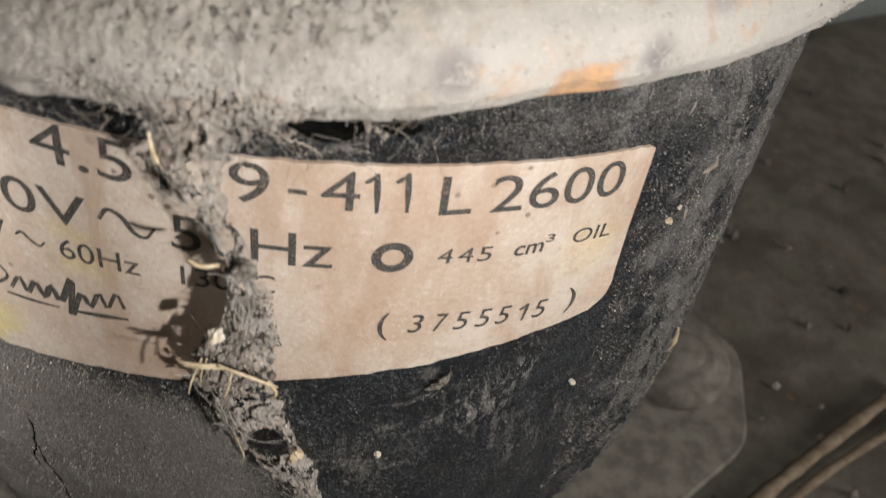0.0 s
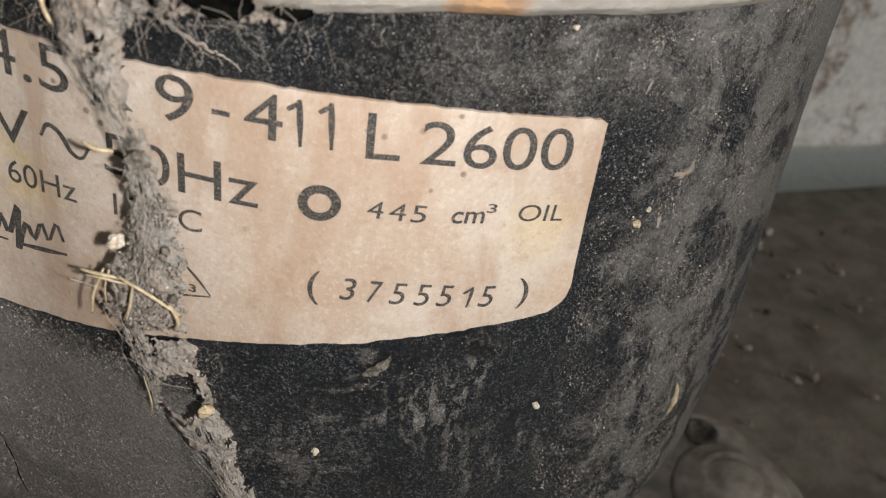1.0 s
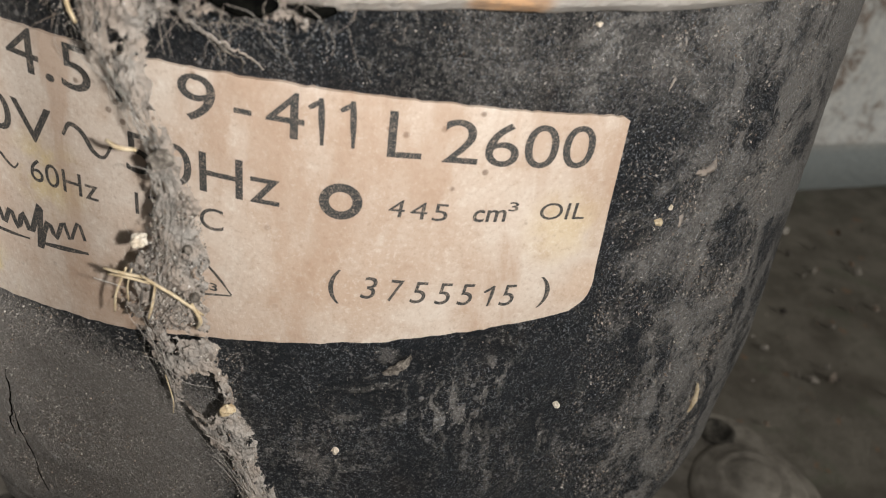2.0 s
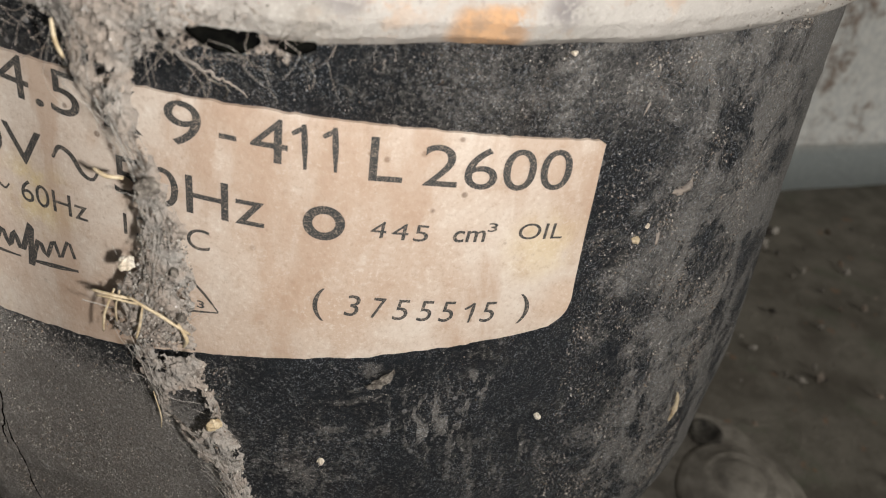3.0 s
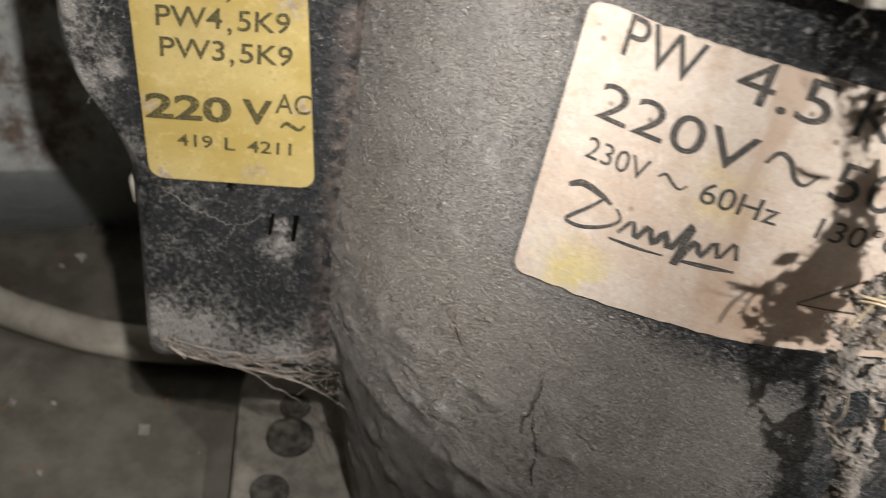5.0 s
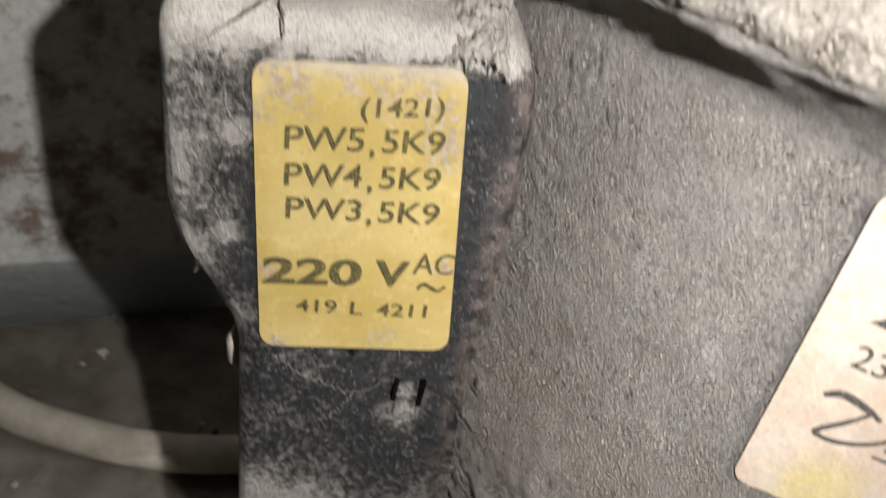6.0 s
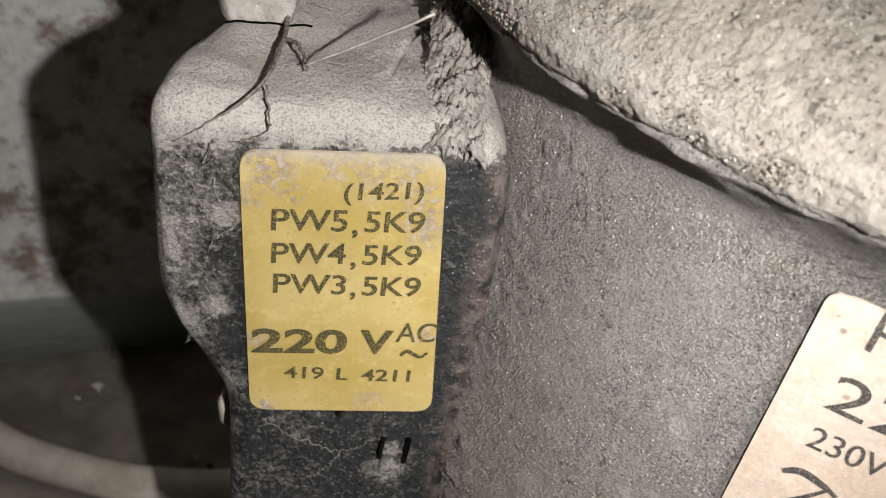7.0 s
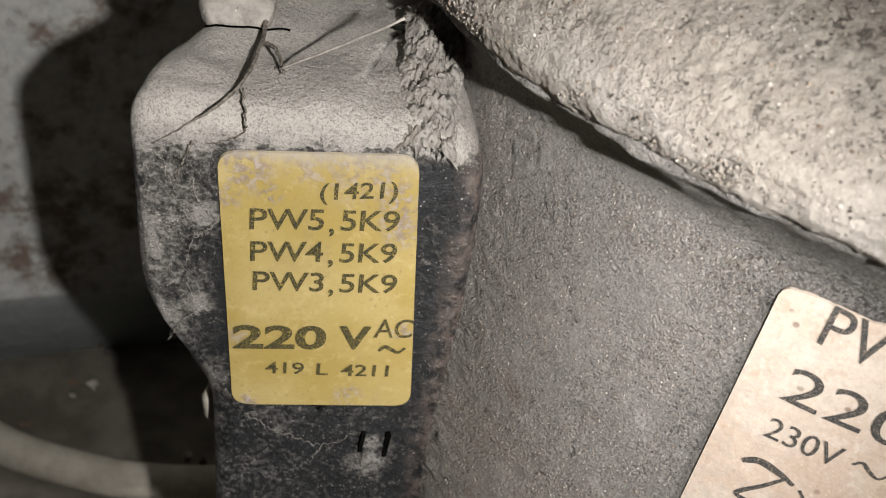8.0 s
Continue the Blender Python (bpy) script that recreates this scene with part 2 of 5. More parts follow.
def lid_coat():
    k = Nodes("dusty_grey_lid_paint")
    x, z = k.axis(0), k.axis(2)
    a, b, c = k.noise(55, 4), k.noise(420, 6, 0.7), k.noise(1500, 4, 0.65)
    col = k.mix(k.ramp(b, 0.30, 0.64), (0.235, 0.21, 0.18), (0.37, 0.338, 0.295))
    bare = k.m("MULTIPLY", k.ramp(k.m("ADD", x, k.m("MULTIPLY", k.m("SUBTRACT", a, 0.5), 0.05)), -0.012, 0.018), k.ramp(z, 0.168, 0.160))
    col = k.mix(k.m("MULTIPLY", bare, 0.85), col, k.mix(k.noise(220, 4), (0.33, 0.312, 0.283), (0.46, 0.437, 0.40)))
    edge = k.ramp(z, 0.1625, 0.1575)
    col = k.mix(k.m("MULTIPLY", k.m("MULTIPLY", edge, k.ramp(a, 0.35, 0.6)), 0.4), col, (0.50, 0.465, 0.43))
    # shade in the relief's low spots is put into the colour
    col = k.mix(k.m("MULTIPLY", k.ramp(k.m("ADD", c, k.m("MULTIPLY", b, 0.5)), 0.66, 0.50), k.m("ADD", k.m("MULTIPLY", k.ramp(k.noise(70, 3), 0.42, 0.6), 0.38), k.m("SUBTRACT", 0.24, k.m("MULTIPLY", bare, 0.18)))), col, (0.06, 0.052, 0.045))
    salt = k.ramp(k.noise(2100, 4, 0.7), 0.56, 0.68)
    col = k.mix(k.m("MULTIPLY", salt, 0.40), col, (0.58, 0.55, 0.50))
    # pocks: sunk in the relief, their shade painted dark
    pock = k.m("MULTIPLY", k.ramp(k.noise(980, 4, 0.6, 0.5), 0.57, 0.63), k.m("MULTIPLY", k.m("MULTIPLY", k.ramp(x, 0.014, -0.016), k.ramp(z, 0.158, 0.163)), k.ramp(k.noise(90, 3), 0.40, 0.58)))
    col = k.mix(k.m("MULTIPLY", pock, 0.85), col, (0.06, 0.052, 0.045))
    wear = k.noise(260, 5, 0.7)
    rust = k.m("MULTIPLY", k.m("MULTIPLY", k.spot(0.0178, 0.0655, 0.1556, 0.0030, 0.0048), k.ramp(k.m("ADD", z, k.m("MULTIPLY", wear, 0.003)), 0.1596, 0.1586)), k.ramp(wear, 0.34, 0.42))
    rust = k.m("MAXIMUM", rust, k.m("MULTIPLY", k.spot(0.034, 0.0725, 0.160, 0.001, 0.0045), k.m("MULTIPLY", k.ramp(wear, 0.5, 0.58), 0.5)))
    rust = k.m("MAXIMUM", rust, k.m("MULTIPLY", k.spot(0.010, 0.060, 0.160, 0.001, 0.009), k.m("MULTIPLY", k.ramp(wear, 0.5, 0.6), 0.45)))
    col = k.mix(k.m("MULTIPLY", rust, 0.8), col, k.mix(k.ramp(k.noise(500, 3), 0.4, 0.6), (0.55, 0.30, 0.13), (0.40, 0.24, 0.13)))
    for px, py, pz, r, f in ((0.0240, 0.0676, 0.1575, 0.0030, 0.75), (0.0065, 0.0595, 0.1585, 0.003, 0.6), (0.0305, 0.0705, 0.1625, 0.003, 0.5)):
        worn = k.m("MULTIPLY", k.spot(px, py, pz, r * 0.3, r), k.ramp(k.noise(420, 5, 0.7), 0.42, 0.52))
        col = k.mix(k.m("MULTIPLY", worn, f), col, (0.15, 0.135, 0.14))
    mottle = k.m("MULTIPLY", k.m("MULTIPLY", bare, k.ramp(k.noise(340, 5, 0.7), 0.54, 0.64)), k.ramp(k.noise(80, 3), 0.40, 0.58))
    col = k.mix(k.m("MULTIPLY", mottle, 0.45), col, (0.34, 0.245, 0.17))
    fleck = k.m("MULTIPLY", bare, k.ramp(k.noise(1300, 4, 0.7), 0.60, 0.68))
    col = k.mix(k.m("MULTIPLY", fleck, 0.5), col, (0.22, 0.19, 0.165))
    dark = k.m("MULTIPLY", k.ramp(k.noise(48, 3, 0.5), 0.60, 0.70), k.ramp(z, 0.166, 0.176))
    col = k.mix(k.m("MULTIPLY", dark, 0.6), col, (0.13, 0.13, 0.14))
    h = k.m("ADD", b, k.m("MULTIPLY", c, 0.5))
    h = k.m("ADD", k.m("SUBTRACT", h, pock), k.m("MULTIPLY", k.noise(2600, 4, 0.75), 0.6))
    h = k.m("MULTIPLY", h, k.m("SUBTRACT", 1.0, k.m("MULTIPLY", bare, 0.5)))
    return k.done(col, 0.92, k.bump(h, 0.0005, 1.0), spec=0.2)


def paper():
    k = Nodes("aged_cream_paper")
    a, b, c = k.noise(70, 4, 0.6), k.noise(330, 5, 0.65), k.noise(1800, 3)
    col = k.mix(k.ramp(a, 0.35, 0.65), (0.55, 0.435, 0.345), (0.62, 0.53, 0.445))
    col = k.mix(k.m("MULTIPLY", k.ramp(b, 0.50, 0.70), 0.45), col, (0.43, 0.30, 0.21))
    col = k.mix(k.m("MULTIPLY", k.ramp(b, 0.46, 0.34), 0.30), col, (0.72, 0.66, 0.58))
    for px, py, pz, r, tint, f in ((-0.0415, 0.069, 0.108, 0.008, (0.62, 0.50, 0.17), 0.75), (-0.029, 0.0655, 0.126, 0.007, (0.66, 0.52, 0.22), 0.55), (0.004, 0.065, 0.119, 0.010, (0.45, 0.28, 0.17), 0.30), (0.028, 0.074, 0.127, 0.007, (0.62, 0.47, 0.22), 0.40), (-0.017, 0.064, 0.115, 0.012, (0.42, 0.27, 0.17), 0.35), (0.031, 0.077, 0.118, 0.006, (0.58, 0.38, 0.24), 0.35)):
        m = k.m("MULTIPLY", k.spot(px, py, pz, r * 0.15, r), k.ramp(k.noise(200, 4), 0.35, 0.55))
        col = k.mix(k.m("MULTIPLY", m, f), col, tint)
    dots = k.m("MULTIPLY", k.ramp(k.cells(360), 0.17, 0.08), k.ramp(k.noise(80, 2), 0.49, 0.56))
    col = k.mix(k.m("MULTIPLY", dots, 0.75), col, (0.16, 0.11, 0.08))
    crack = k.m("MULTIPLY", k.ramp(k.m("ABSOLUTE", k.m("SUBTRACT", k.noise(240, 5, 0.6, 1.2, k.squash(1, 1, 0.5)), 0.5)), 0.012, 0.003), k.ramp(k.noise(55, 3), 0.54, 0.64))
    col = k.mix(k.m("MULTIPLY", crack, 0.10), col, (0.30, 0.21, 0.15))
    grain = k.noise(1500, 5, 0.75)
    col = k.mix(k.m("MULTIPLY", k.ramp(grain, 0.52, 0.68), 0.38), col, (0.36, 0.26, 0.19))
    col = k.mix(k.m("MULTIPLY", k.ramp(grain, 0.47, 0.34), 0.40), col, (0.74, 0.68, 0.60))
    smear = k.m("MULTIPLY", k.ramp(k.noise(60, 5, 0.6, 0.6, k.squash(1.6, 1.6, 0.5)), 0.50, 0.64), 0.52)
    col = k.mix(smear, col, (0.42, 0.28, 0.19))
    veil = k.m("MULTIPLY", k.ramp(k.axis(0), -0.030, -0.050), k.ramp(k.noise(600, 5, 0.7), 0.42, 0.62))
    col = k.mix(k.m("MULTIPLY", veil, 0.35), col, DUST)
    h = k.m("ADD", k.m("MULTIPLY", c, 0.4), b)
    return k.done(col, 0.72, k.bump(h, 0.00012, 0.8), spec=0.3)


def ink(name, c, paper_c, wear=0.5):
    k = Nodes(name)
    w = k.m("MULTIPLY", k.m("ADD", k.ramp(k.noise(5200, 4, 0.75), 0.46, 0.66), k.m("MULTIPLY", k.ramp(k.noise(1300, 4, 0.7), 0.58, 0.66), 0.6)), wear, clamp=True)
    return k.done(k.mix(w, c, paper_c), 0.6, spec=0.3)


def yellow_foil():
    k = Nodes("faded_yellow_foil")
    z = k.axis(2)
    a, b = k.noise(75, 4), k.noise(500, 5, 0.7)
    col = k.mix(k.ramp(a, 0.35, 0.65), (0.375, 0.28, 0.085), (0.45, 0.35, 0.14))
    col = k.mix(k.m("MULTIPLY", k.ramp(b, 0.52, 0.68), 0.4), col, (0.56, 0.45, 0.22))
    col = k.mix(k.m("MULTIPLY", k.ramp(z, 0.131, 0.1365), 0.5), col, (0.52, 0.45, 0.31))
    torn = k.m("MAXIMUM", k.spot(-0.0893, 0.0953, 0.1265, 0.001, 0.0050), k.m("MULTIPLY", k.spot(-0.095, 0.094, 0.1345, 0.001, 0.010), 0.75))
    torn = k.m("MAXIMUM", torn, k.m("MULTIPLY", k.spot(-0.1095, 0.0908, 0.1330, 0.001, 0.004), 0.9))
    torn = k.m("MAXIMUM", torn, k.spot(-0.1085, 0.0915, 0.0915, 0.0008, 0.0026))
    for u, w, r, f in ((-14.0, 23.5, 4.0, 0.9), (-6.0, 24.5, 3.5, 0.7), (6.2, 20.0, 3.2, 1.0), (6.8, 15.0, 2.6, 0.9), (3.0, 24.8, 4.0, 0.8), (-10.8, 19.8, 1.8, 0.9), (-16.0, 19.0, 2.0, 0.8), (9.0, -2.0, 2.0, 0.8), (-14.0, -4.0, 2.4, 0.7), (2.0, -15.0, 2.6, 0.7)):
        p = (-0.0958 + 0.977 * u / 1000, 0.0946 + 0.2131 * u / 1000, 0.1087 + w / 1000)
        torn = k.m("MAXIMUM", torn, k.m("MULTIPLY", k.spot(*p, r * 0.0004, r * 0.0013), f))
    torn = k.m("MULTIPLY", torn, k.ramp(k.noise(700, 6, 0.75), 0.48, 0.54))
    col = k.mix(k.m("MULTIPLY", torn, 0.85), col, k.mix(k.ramp(k.noise(900, 3), 0.4, 0.6), (0.25, 0.20, 0.185), (0.41, 0.36, 0.35)))
    veil = k.m("MULTIPLY", k.ramp(k.m("ADD", z, k.m("MULTIPLY", a, 0.006)), 0.1355, 0.1385), 0.6)
    col = k.mix(veil, col, (0.40, 0.375, 0.345))
    dots = k.m("MULTIPLY", k.ramp(k.cells(620), 0.20, 0.08), k.ramp(k.noise(150, 2), 0.48, 0.58))
    col = k.mix(k.m("MULTIPLY", dots, 0.5), col, (0.26, 0.19, 0.09))
    grain = k.noise(1700, 5, 0.75)
    col = k.mix(k.m("MULTIPLY", k.ramp(grain, 0.53, 0.68), 0.35), col, (0.27, 0.20, 0.09))
    smear = k.ramp(k.noise(90, 5, 0.65, 0.5, k.squash(1.4, 1.4, 0.45)), 0.53, 0.66)
    col = k.mix(k.m("MULTIPLY", smear, 0.28), col, (0.33, 0.26, 0.13))
    return k.done(col, 0.48, k.bump(k.m("ADD", b, torn), 0.0001, 0.6), spec=0.4)


def box_plastic():
    k = Nodes("black_plastic_under_dust")
    x, z = k.axis(0), k.axis(2)
    big, mid, grain = k.noise(45, 4), k.noise(200, 5, 0.65), k.noise(1000, 6, 0.7)
    wisp = k.ramp(k.noise(130, 6, 0.6, 2.2), 0.50, 0.62)
    amount = k.m("ADD", k.m("MULTIPLY", k.m("SUBTRACT", big, 0.5), 0.40), k.m("MULTIPLY", k.m("SUBTRACT", mid, 0.5), 0.40))
    amount = k.m("ADD", amount, k.m("MULTIPLY", wisp, 0.07))
    amount = k.m("ADD", amount, k.m("MULTIPLY", k.ramp(x, -0.108, -0.122), 0.22))
    amount = k.m("ADD", amount, k.m("MULTIPLY", k.ramp(z, 0.080, 0.055), 0.13))
    amount = k.m("ADD", amount, k.m("MULTIPLY", k.ramp(k.m("ADD", z, k.m("MULTIPLY", mid, 0.008)), 0.1365, 0.1415), 0.60))
    amount = k.m("SUBTRACT", amount, 0.035)
    for u, w, r, f in ((7.0, -30.0, 4.5, 0.34), (6.8, -25.0, 2.2, 0.42), (-6.0, -55.0, 9.0, 0.2), (8.0, -56.0, 7.0, 0.22), (-16.0, -50.0, 6.0, 0.2), (19.0, -46.0, 3.5, 0.3), (20.0, -55.0, 4.0, 0.3), (-27.0, 10.0, 5.0, 0.16), (-25.0, -3.0, 4.0, 0.2), (-18.0, -14.0, 4.0, 0.16), (-18.8, 15.5, 2.0, 0.4), (-20.0, 1.0, 2.2, 0.3)):
        p = (-0.0958 + 0.977 * u / 1000, 0.0946 + 0.2131 * u / 1000, 0.1087 + w / 1000)
        amount = k.m("ADD", amount, k.m("MULTIPLY", k.spot(*p, r * 0.0002, r * 0.0014), f))
    mask = k.ramp(k.m("ADD", grain, amount), 0.49, 0.80)
    col = k.mix(k.noise(300, 3), (0.009, 0.010, 0.011), (0.022, 0.024, 0.026))
    col = k.mix(k.m("MULTIPLY", mask, 0.72), col, k.mix(k.noise(800, 3), DUST_DARK, DUST))
    top = k.ramp(k.m("ADD", z, k.m("MULTIPLY", mid, 0.008)), 0.1372, 0.1422)
    col = k.mix(k.m("MULTIPLY", top, 0.8), col, k.mix(k.noise(700, 4), (0.42, 0.395, 0.36), (0.56, 0.53, 0.485)))
    pit = k.m("MULTIPLY", k.ramp(k.noise(2900, 5, 0.8), 0.50, 0.42), k.ramp(mask, 0.2, 0.7))
    col = k.mix(k.m("MULTIPLY", pit, 0.5), col, (0.045, 0.043, 0.042))
    salt = k.m("MULTIPLY", k.ramp(k.noise(2700, 4, 0.8), 0.57, 0.65), k.ramp(mask, 0.05, 0.5))
    col = k.mix(k.m("MULTIPLY", salt, 0.55), col, (0.60, 0.565, 0.52))
    edge = k.m("MULTIPLY", k.ramp(x, -0.0845, -0.0785), k.ramp(k.noise(330, 6, 0.75), 0.38, 0.62))
    col = k.mix(k.m("MULTIPLY", edge, 0.6), col, k.mix(k.noise(420, 4), (0.27, 0.19, 0.155), (0.40, 0.34, 0.30)))
    tiny = k.m("MULTIPLY", k.ramp(k.cells(1200), 0.22, 0.12), k.ramp(k.noise(240, 2), 0.48, 0.58))
    col = k.mix(k.m("MULTIPLY", tiny, 0.5), col, (0.5, 0.47, 0.43))
    h = k.m("ADD", mask, k.m("MULTIPLY", grain, 0.6))
    return k.done(col, k.ramp(mask, 0.0, 0.8, 0.45, 0.93), k.bump(k.m("ADD", h, k.m("MULTIPLY", k.noise(520, 5, 0.7), 1.2)), 0.0005, 1.0))


def wall_paint():
    k = Nodes("rusted_white_enamel")
    z = k.axis(2)
    a, b, c = k.noise(20, 4), k.noise(110, 5, 0.7), k.noise(300, 4)
    col = k.mix(k.ramp(c, 0.35, 0.65), (0.64, 0.65, 0.63), (0.78, 0.78, 0.74))
    band = k.ramp(z, -0.018, -0.030)
    col = k.mix(k.m("MULTIPLY", band, 0.7), col, (0.40, 0.47, 0.49))
    up = k.ramp(z, -0.030, -0.010)
    rust = k.m("MULTIPLY", k.ramp(k.m("ADD", k.m("MULTIPLY", a, 0.55), k.m("MULTIPLY", b, 0.5)), 0.50, 0.63), up)
    col = k.mix(k.m("MULTIPLY", rust, 0.85), col, k.mix(c, (0.11, 0.065, 0.04), (0.27, 0.16, 0.10)))
    return k.done(col, 0.6, k.bump(k.m("ADD", c, rust), 0.0008, 0.6))


def floor_dirt():
    k = Nodes("dusty_grey_brown_floor")
    a, b, c = k.noise(14, 4), k.noise(70, 5, 0.6), k.noise(500, 4, 0.65)
    col = k.mix(k.ramp(b, 0.35, 0.65), (0.15, 0.137, 0.112), (0.225, 0.207, 0.172))
    col = k.mix(k.m("MULTIPLY", k.ramp(a, 0.52, 0.66), 0.55), col, (0.080, 0.066, 0.052))
    col = k.mix(k.m("MULTIPLY", k.ramp(k.noise(45, 4), 0.60, 0.70), 0.35), col, (0.13, 0.15, 0.10))
    col = k.mix(k.m("MULTIPLY", k.ramp(k.noise(130, 3), 0.66, 0.72), 0.5), col, (0.30, 0.17, 0.10))
    return k.done(col, 0.9, k.bump(k.m("ADD", b, c), 0.001, 0.7), spec=0.25)


def plain(name, c1, c2, rough=0.8, scale=300, relief=0.0003, metal=0.0, spec=0.3):
    k = Nodes(name)
    n = k.noise(scale, 5, 0.65)
    return k.done(k.mix(k.ramp(n, 0.35, 0.65), c1, c2), rough, k.bump(n, relief, 0.8), metal=metal, spec=spec)


def crumbs(name, dark=(0.075, 0.066, 0.058), pale=0.80):
    """Grains of dust and grit, each with its own shade from dark soil to pale mineral."""
    k = Nodes(name)
    f, n = k.island(), k.noise(900, 3)
    col = k.mix(k.ramp(f, 0.05, 0.60), dark, (0.36, 0.33, 0.29))
    col = k.mix(k.m("MULTIPLY", k.ramp(f, pale, 1.0), 0.85), col, (0.62, 0.58, 0.52))
    tan = k.m("MULTIPLY", k.ramp(k.m("FRACT", k.m("MULTIPLY", f, 37.0)), 0.72, 0.9), 0.45)
    col = k.mix(tan, col, (0.30, 0.20, 0.13))
    return k.done(col, 0.9, k.bump(n, 0.0002, 0.7), spec=0.25)


SHELL = shell_paint()
LID = lid_coat()
PAPER = paper()
INK = ink("worn_black_print", (0.042, 0.044, 0.044), (0.45, 0.36, 0.28), 0.42)
YELLOW = yellow_foil()
YINK = ink("black_print_on_foil", (0.035, 0.034, 0.022), (0.45, 0.34, 0.08), 0.5)
PLASTIC = box_plastic()
COAT = dust_coat("thick_grey_dust", 1.05, 0.15, 0.35, 0.0005, 0.55)
FLUFF = dust_coat("matted_web_dust", 0.84, 0.60, 0.22, 0.0006, 0.60, 0.55)
CRUST = dust_coat("crumbled_brown_dust", 0.95, 0.35, 0.3, 0.0008, 0.9)
CRUMB = crumbs("dust_crumb")
POWDER = crumbs("pale_dust_grain", (0.31, 0.29, 0.26), 0.60)
STRAW = plain("dry_straw", (0.42, 0.32, 0.19), (0.62, 0.52, 0.36), 0.7, 900, 0.0001)
PALE = plain("pale_mineral_chip", (0.55, 0.47, 0.36), (0.72, 0.66, 0.56), 0.8, 700)
HAIR = plain("dark_root_thread", (0.075, 0.064, 0.054), (0.25, 0.225, 0.19), 0.95, 1500, 0.0003)
WEB = plain("pale_web_thread", (0.26, 0.24, 0.215), (0.42, 0.39, 0.35), 0.8, 900, 0.0001)
# near-black colour puts the shade into gaps, slots and cracks
DARK = plain("black_gap_shade", (0.002, 0.002, 0.002), (0.006, 0.006, 0.005), 1.0, 500, spec=0.0)
WALL = wall_paint()
FLOOR = floor_dirt()
# dark so that the unseen blocking slabs bounce little light
BLOCK_DARK = plain("dark_light_blocker", (0.03, 0.028, 0.025), (0.08, 0.07, 0.06), 0.8, 60)
STEEL = plain("dusty_grey_steel", (0.19, 0.172, 0.145), (0.31, 0.285, 0.243), 0.75, 160, 0.0004)
RUBBER = plain("dusty_black_rubber", (0.035, 0.032, 0.028), (0.13, 0.12, 0.10), 0.85, 250, 0.0004)
HOSE = plain("grimy_cream_hose", (0.46, 0.42, 0.35), (0.60, 0.56, 0.48), 0.7, 120, 0.0003)
WOOD = plain("weathered_stick", (0.25, 0.19, 0.13), (0.42, 0.33, 0.24), 0.85, 250, 0.0004)

# ---- mesh helpers ----


def mesh_of(name, verts, faces, material, smooth=True):
    me = bpy.data.meshes.new(name)
    me.from_pydata([tuple(v) for v in verts], [], faces)
    me.materials.append(material)
    if smooth:
        me.polygons.foreach_set("use_smooth", [True] * len(me.polygons))
    me.update()
    return me


def part(name, me, parent=None, label="", kind=""):
    ob = new(name, me)
    ob.parent = parent
    return tagged(ob, label, kind=kind)


def thing(name, label, category, me=None, at=(0, 0, 0), group="", kind=""):
    ob = new(name, me)
    ob.location = at
    return tagged(ob, label, category, group, kind)


def bm_mesh(name, bm, material, smooth=False):
    bmesh.ops.recalc_face_normals(bm, faces=bm.faces)
    me = bpy.data.meshes.new(name)
    bm.to_mesh(me)
    bm.free()
    me.materials.append(material)
    if smooth:
        me.polygons.foreach_set("use_smooth", [True] * len(me.polygons))
    return me


def grid_faces(rows, cols, wrap=False, start=0):
    out = []
    for i in range(rows - 1):
        for j in range(cols if wrap else cols - 1):
            a, b = start + i * cols + j, start + i * cols + (j + 1) % cols
            out.append((a, b, b + cols, a + cols))
    return out


def tube(points, radii, sides=6, closed=True):
    """A tapered tube along points: verts and faces."""
    verts, faces = [], []
    pts = [Vector(p) for p in points]
    ref = Vector((0.31, 0.17, 0.93))
    for i, p in enumerate(pts):
        d = (pts[min(i + 1, len(pts) - 1)] - pts[max(i - 1, 0)]).normalized()
        u = d.cross(ref).normalized() if abs(d.dot(ref)) < 0.97 else d.cross(Vector((1, 0, 0))).normalized()
        v = d.cross(u)
        r = radii if isinstance(radii, (int, float)) else radii[i]
        for k in range(sides):
            a = 2 * math.pi * k / sides
            verts.append(p + r * (math.cos(a) * u + math.sin(a) * v))
    faces = grid_faces(len(pts), sides, True)
    if closed:
        faces.append(tuple(range(sides - 1, -1, -1)))
        n = len(verts)
        faces.append(tuple(range(n - sides, n)))
    return verts, faces


def smooth_path(points, n):
    """Catmull-Rom through the points."""
    p = [Vector(q) for q in points]
    p = [2 * p[0] - p[1], *p, 2 * p[-1] - p[-2]]
    out = []
    for i in range(n):
        s = i / (n - 1) * (len(p) - 3)
        k = min(int(s), len(p) - 4)
        f = s - k
        a, b, c, d = p[k:k + 4]
        out.append(0.5 * (2 * b + (c - a) * f + (2 * a - 5 * b + 4 * c - d) * f * f + (3 * b - a - 3 * c + d) * f ** 3))
    return out


